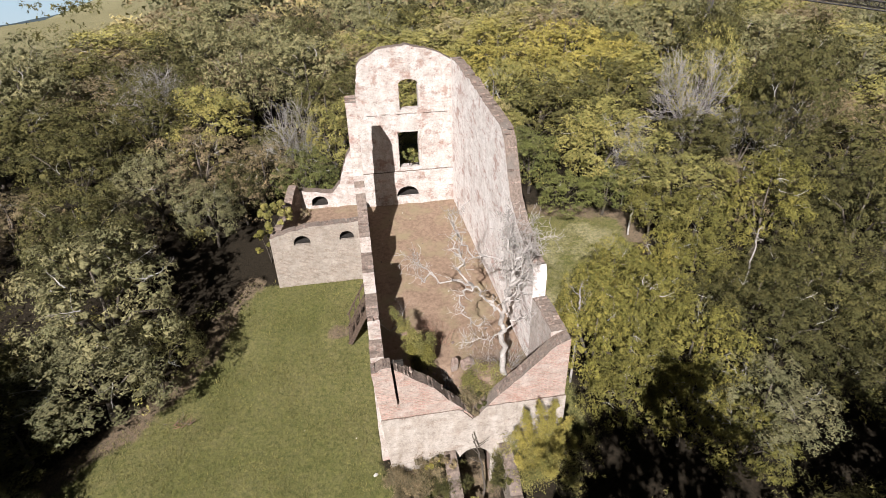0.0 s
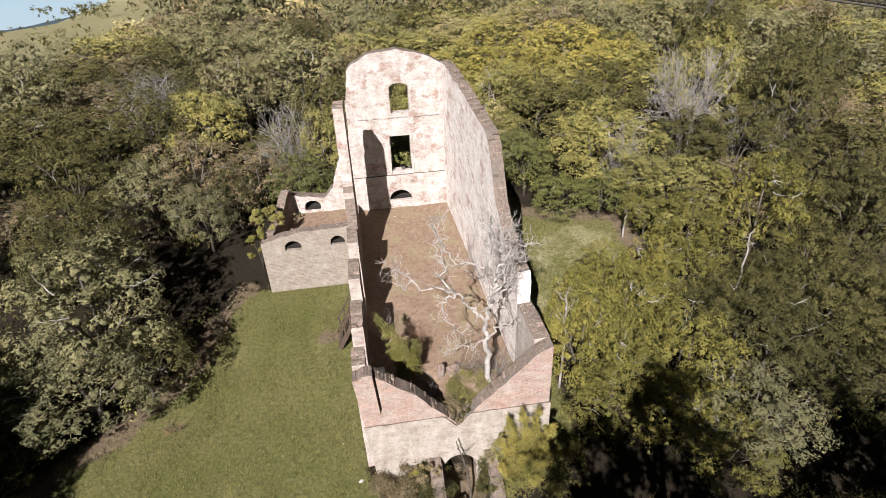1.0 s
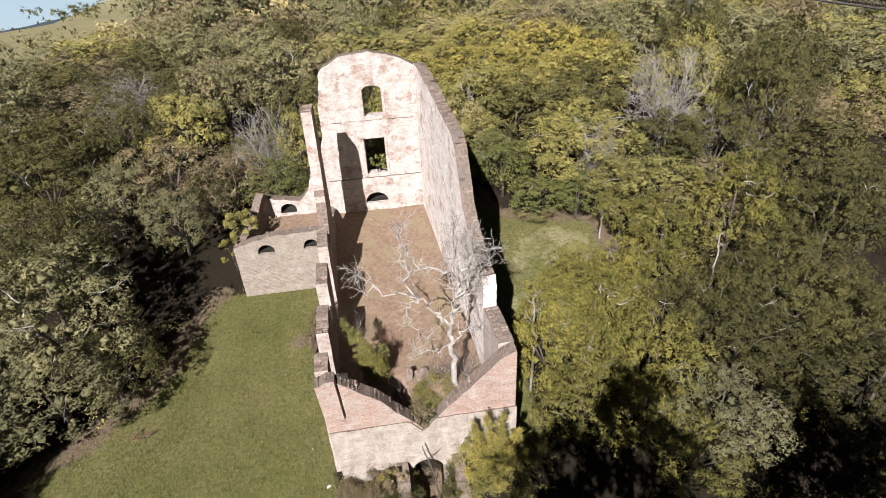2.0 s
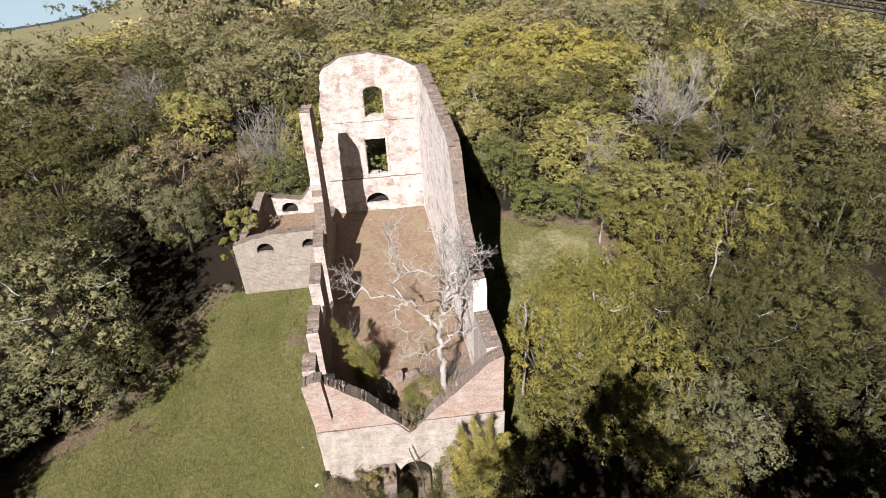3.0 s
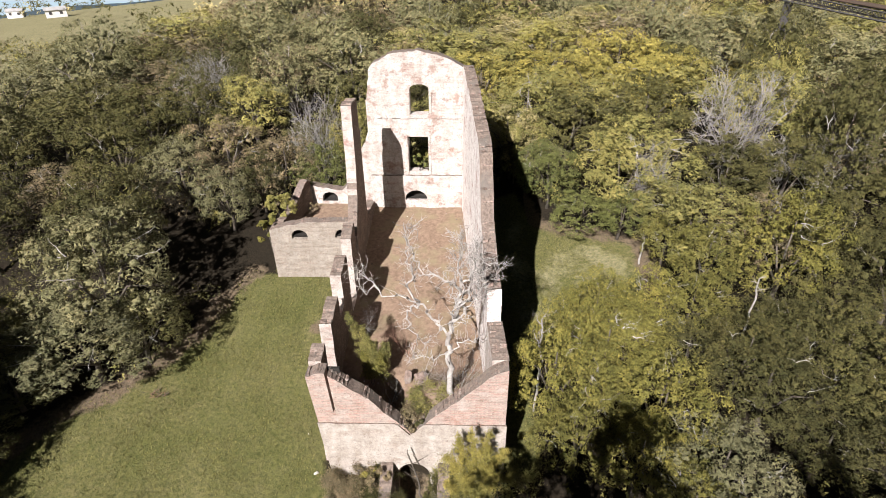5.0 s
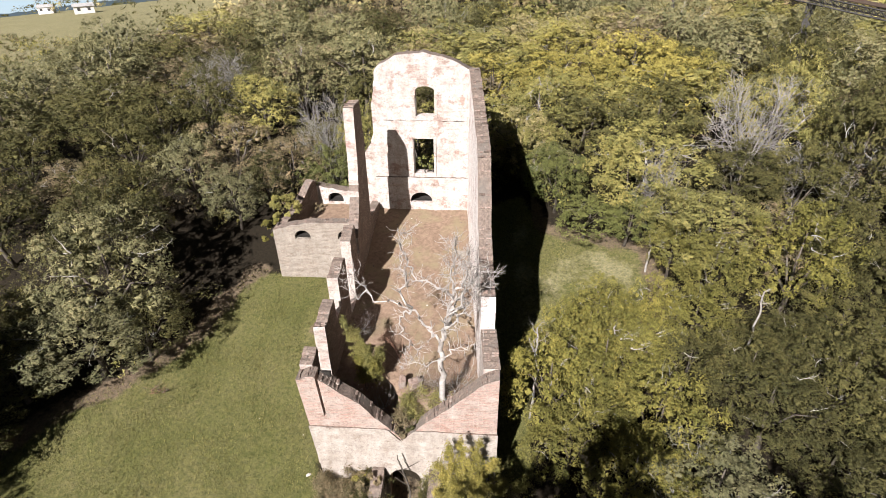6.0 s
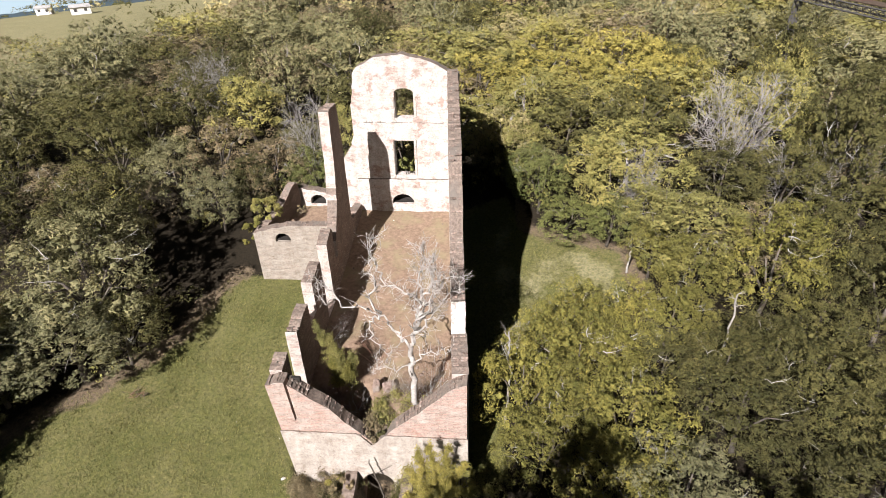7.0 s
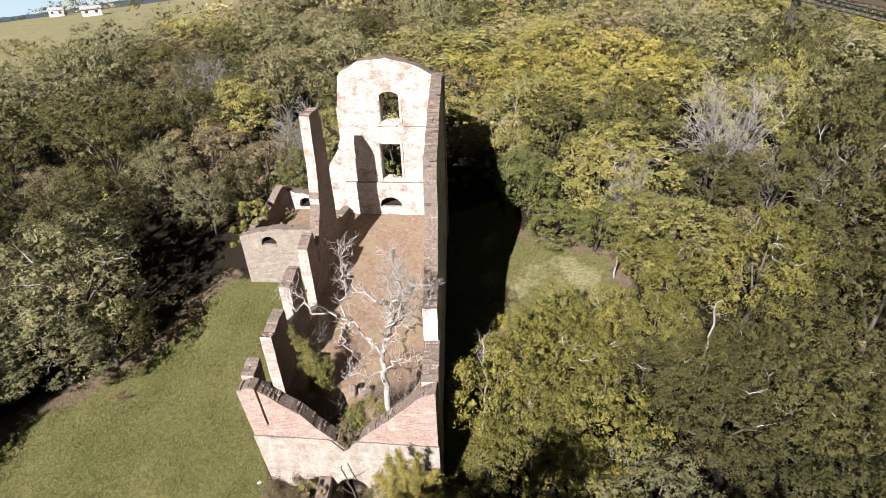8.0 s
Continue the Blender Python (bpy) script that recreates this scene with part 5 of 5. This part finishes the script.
# brushwood on the lawn
brush = thing("brush_pile", pose(-7.7, 3.1, land(-7.7, 3.1)), "small pile of dead dark brushwood on the lawn", "brushwood")
rngb = np.random.default_rng(3)
for k in range(16):
    a = rngb.uniform(0, 6.28)
    out = []
    twigs(rngb, (rngb.uniform(-0.4, 0.4), rngb.uniform(-0.2, 0.2), 0.03), (math.cos(a), math.sin(a), rngb.uniform(0.05, 0.7)), rngb.uniform(0.25, 0.5), 0.014, 1, out, 0.7, (1, 2))
    part("stick", sticks_mesh("stick", out, REDTWIG if k % 2 else BARK, 4), brush)


# ---- wooden steps up to an opening from the lawn ----
def wooden_steps():
    y0, y1, foot, head = 6.05, 6.95, -0.95, 0.02
    z0, z1 = land(-0.9, 6.5), 2.55
    root = thing("wooden_steps", pose(0, 0, 0), "steep dark wooden steps with handrails against the wall", "stairs")
    slope = math.degrees(math.atan2(z1 - z0, head - foot))
    length = math.hypot(z1 - z0, head - foot)
    for y in (y0, y1):
        part("stringer", box_mesh("stringer", (length, 0.05, 0.2), PLANK, 0.008), root, m=pose((foot + head) / 2, y, (z0 + z1) / 2, 0, -slope, 0))
        part("handrail", box_mesh("handrail", (length, 0.06, 0.07), PLANK, 0.008), root, m=pose((foot + head) / 2, y, (z0 + z1) / 2 + 0.95, 0, -slope, 0))
        for k in range(4):
            f = (k + 0.3) / 3.6
            part("post", box_mesh("post", (0.06, 0.06, 1.0), PLANK, 0.006), root, m=pose(foot + f * (head - foot), y, z0 + f * (z1 - z0) + 0.47))
    n = 9
    for k in range(n):
        f = (k + 0.6) / n
        part("tread", box_mesh("tread", (0.22, y1 - y0 - 0.05, 0.04), PLANK, 0.006), root, m=pose(foot + f * (head - foot), (y0 + y1) / 2, z0 + f * (z1 - z0)))


wooden_steps()


# ---- far things: a lattice railway bridge, farm buildings, fences of trees ----
def rail_bridge():
    a, b = Vector((21.4, 43.6, 13.0)), Vector((29.2, 12.3, 12.6))
    root = thing("rail_bridge", pose(0, 0, 0), "long dark iron lattice railway bridge on tall piers over the wood", "bridge")
    way, n = (b - a).normalized(), 62
    side = Vector((-way.y, way.x, 0))
    for off in (-0.4, 0.4):
        for up in (0.0, -0.42):
            part("girder", sticks_mesh("girder", [(a + side * off + Vector((0, 0, up)), b + side * off + Vector((0, 0, up)), 0.045, 0.045)], IRON, 4), root)
        segs = []
        for k in range(n):
            p, q = a.lerp(b, k / n) + side * off, a.lerp(b, (k + 1) / n) + side * off
            segs += [(p, q - Vector((0, 0, 0.42)), 0.02, 0.02), (p - Vector((0, 0, 0.42)), q, 0.02, 0.02), (p, p - Vector((0, 0, 0.42)), 0.026, 0.026)]
        tagged(part("lattice", sticks_mesh("lattice", segs, IRON, 4), root), kind="stuff")
    mid = (a + b) / 2
    part("deck", box_mesh("deck", ((b - a).length, 0.9, 0.05), PLANK), root, m=pose(mid.x, mid.y, mid.z + 0.07, 0, 0, math.degrees(math.atan2(way.y, way.x))))
    for y in (41.0, 25.6):
        p = a.lerp(b, (a.y - y) / (a.y - b.y))
        g = land(p.x, p.y)
        part("pier", box_mesh("pier", (0.15, 0.6, p.z - 0.45 - g + 0.6), IRON, 0.03), root, m=pose(p.x, p.y, (p.z - 0.45 + g - 0.6) / 2, 0, 0, math.degrees(math.atan2(way.y, way.x))))


rail_bridge()


# a far farmhouse, scaled down and set nearer than it stands
def farm_shed(x, y, w, turn):
    root = thing("farm_shed", pose(x, y, land(x, y), 0, 0, turn), "white farmhouse with a pale sheet roof in the fields, scaled down to stand nearer", "shed", "farm buildings")
    part("wall", box_mesh("wall", (w, 1.5, 1.2), PALE, 0.01, (0, 0, 0.5)), root)
    e = w / 2 + 0.12
    roof = mesh_from("roof", [(-e, -0.9, 1.05), (e, -0.9, 1.05), (e, 0.9, 1.05), (-e, 0.9, 1.05), (-e, 0, 1.45), (e, 0, 1.45)],
                     [(0, 1, 5, 4), (2, 3, 4, 5), (0, 4, 3), (1, 2, 5), (0, 3, 2, 1)], TILE)
    part("roof", roof, root)
    for k in (-1, 1):
        part("window", box_mesh("window", (0.4, 0.06, 0.4), IRON, 0.01, (k * w / 4, -0.76, 0.65)), root)


farm_shed(-57, 76, 2.8, 35)
farm_shed(-71, 86, 2.4, 20)


# ---- sky and blue hills past the brow of the fields ----
def distance():
    def strip(name, radius, rise, mat, label):
        low, high = [], []
        for k in range(151):
            b = 4 + 0.55 * k
            sx, sy = -math.sin(radians(b)), math.cos(radians(b))
            brow = max((land(4 + f * sx, f * sy - 13) - 18) / f for f in range(60, 260, 8))
            top = 18 + radius * (brow + rise(b))
            high.append((4 + radius * sx, radius * sy - 13, top))
            low.append((4 + radius * sx, radius * sy - 13, 18 + radius * (brow - 0.12)))
        n = len(low)
        tagged(new(name, mesh_from(name, low + high, [(i, i + 1, n + i + 1, n + i) for i in range(n - 1)], mat)), label, "backdrop", kind="structure")

    strip("backdrop_sky", 900, lambda b: 0.25, HAZE, "pale blue hazy sky low over the fields")
    strip("backdrop_hills", 850, lambda b: 0.0075 + 0.004 * noise.noise((b * 0.16, 0, 3)) + 0.0012 * noise.noise((b * 1.9, 0, 5)), HILLS, "blue-grey wooded hills along the horizon")


distance()


# ---- grass blades over the lawns ----
def grass():
    rng = np.random.default_rng(14)
    pts = []
    while len(pts) < 26000:
        x, y = rng.uniform(-13, 13.5), rng.uniform(-6, 17)
        if (edge_gap(LAWN, x, y) > -0.3 or edge_gap(GLADE, x, y) > -0.3) and not (-0.05 < x < 7 and 0 < y < 14.7):
            if noise.noise((x * 0.7, y * 0.7, 5)) + rng.uniform(-0.5, 0.6) > 0:
                pts.append((x, y, land(x, y)))
    p = np.array(pts)
    n = len(p)
    a = rng.uniform(0, 6.28, n)
    side = np.stack([np.cos(a), np.sin(a), 0 * a], 1) * rng.uniform(0.008, 0.02, n)[:, None]
    up = np.stack([rng.normal(size=n) * 0.05, rng.normal(size=n) * 0.05, rng.uniform(0.04, 0.12, n)], 1)
    quads = np.stack([p - side, p + side, p + side * 0.2 + up, p - side * 0.2 + up], 1)
    tagged(new("grass", quads_mesh("grass", quads, GRASS)), "short uneven tufts of grass over the clearing", "grass", kind="stuff")


grass()


# ---- loose bricks along the broken wall tops ----
brick_meshes = [box_mesh("brick", (0.05 + 0.01 * k, 0.17 + 0.025 * k, 0.065), BRICK, 0.012, jitter=0.012, seed=k) for k in range(4)]


def coping(owner, length, thick, top, u0, u1, step, rnd, lift=0.0, skip=0.06, lean_at=None, gaps=()):
    """Bricks laid across the top of a wall, each a little askew."""
    u = u0
    while u < u1:
        slope = math.atan2(top(u + 0.15) - top(u - 0.15), 0.3)
        if abs(slope) < 1.25 and rnd.random() > skip and not any(a < u < b for a, b in gaps):
            rows = max(1, round(thick / 0.25))
            for k in range(rows):
                ob = new("brick", brick_meshes[rnd.randrange(4)])
                ob.parent = owner
                uu = u + (lean_at(u, top(u)) if lean_at else 0)
                ob.matrix_basis = pose(uu, thick * (k + 0.5) / rows + rnd.uniform(-0.02, 0.02), top(u) - 0.01 + lift + rnd.uniform(-0.035, 0.035),
                                       rnd.uniform(-9, 9), -math.degrees(slope) * 0.75 + rnd.uniform(-9, 9), rnd.uniform(-9, 9))
        u += step / max(0.35, math.cos(slope)) * math.cos(slope) ** 0.6 * rnd.uniform(0.92, 1.1)


rnd = random.Random(77)
coping(wall_south, 6.74, 0.5, south_top, 0.1, 6.7, 0.1, rnd, 0.0, skip=0.38, lean_at=lean, gaps=((0.62, 0.80),))
coping(wall_east, 13.6, 0.5, lambda u: east_top(GY - u * 0.9972), 0.3, 11.7, 0.12, rnd, -0.02, 0.25)
coping(wall_east_pier, 1.8, 0.56, line([(0, 5.02), (1.0, 4.98), (1.8, 4.86)]), 0.05, 1.75, 0.1, rnd, -0.03, 0.15)
coping(wall_west, 13.6, 0.44, lambda u: west_top(u + 0.5), 0.05, 12.5, 0.12, rnd, -0.01, 0.2, gaps=((0.6, 1.9), (3.2, 4.15), (5.35, 6.65), (7.45, 8.3)))
coping(wall_annex, 4.3, 0.5, annex_top, 0.1, 4.2, 0.11, rnd, -0.03, 0.25)
coping(wall_annex_side, 3.5, 0.42, lambda u: side_top(3.5 - u), 0.1, 3.4, 0.11, rnd, -0.03, 0.2)
coping(wall_north, 9.2, 0.55, gable_top, 3.9, 9.1, 0.12, rnd, -0.06, 0.35)
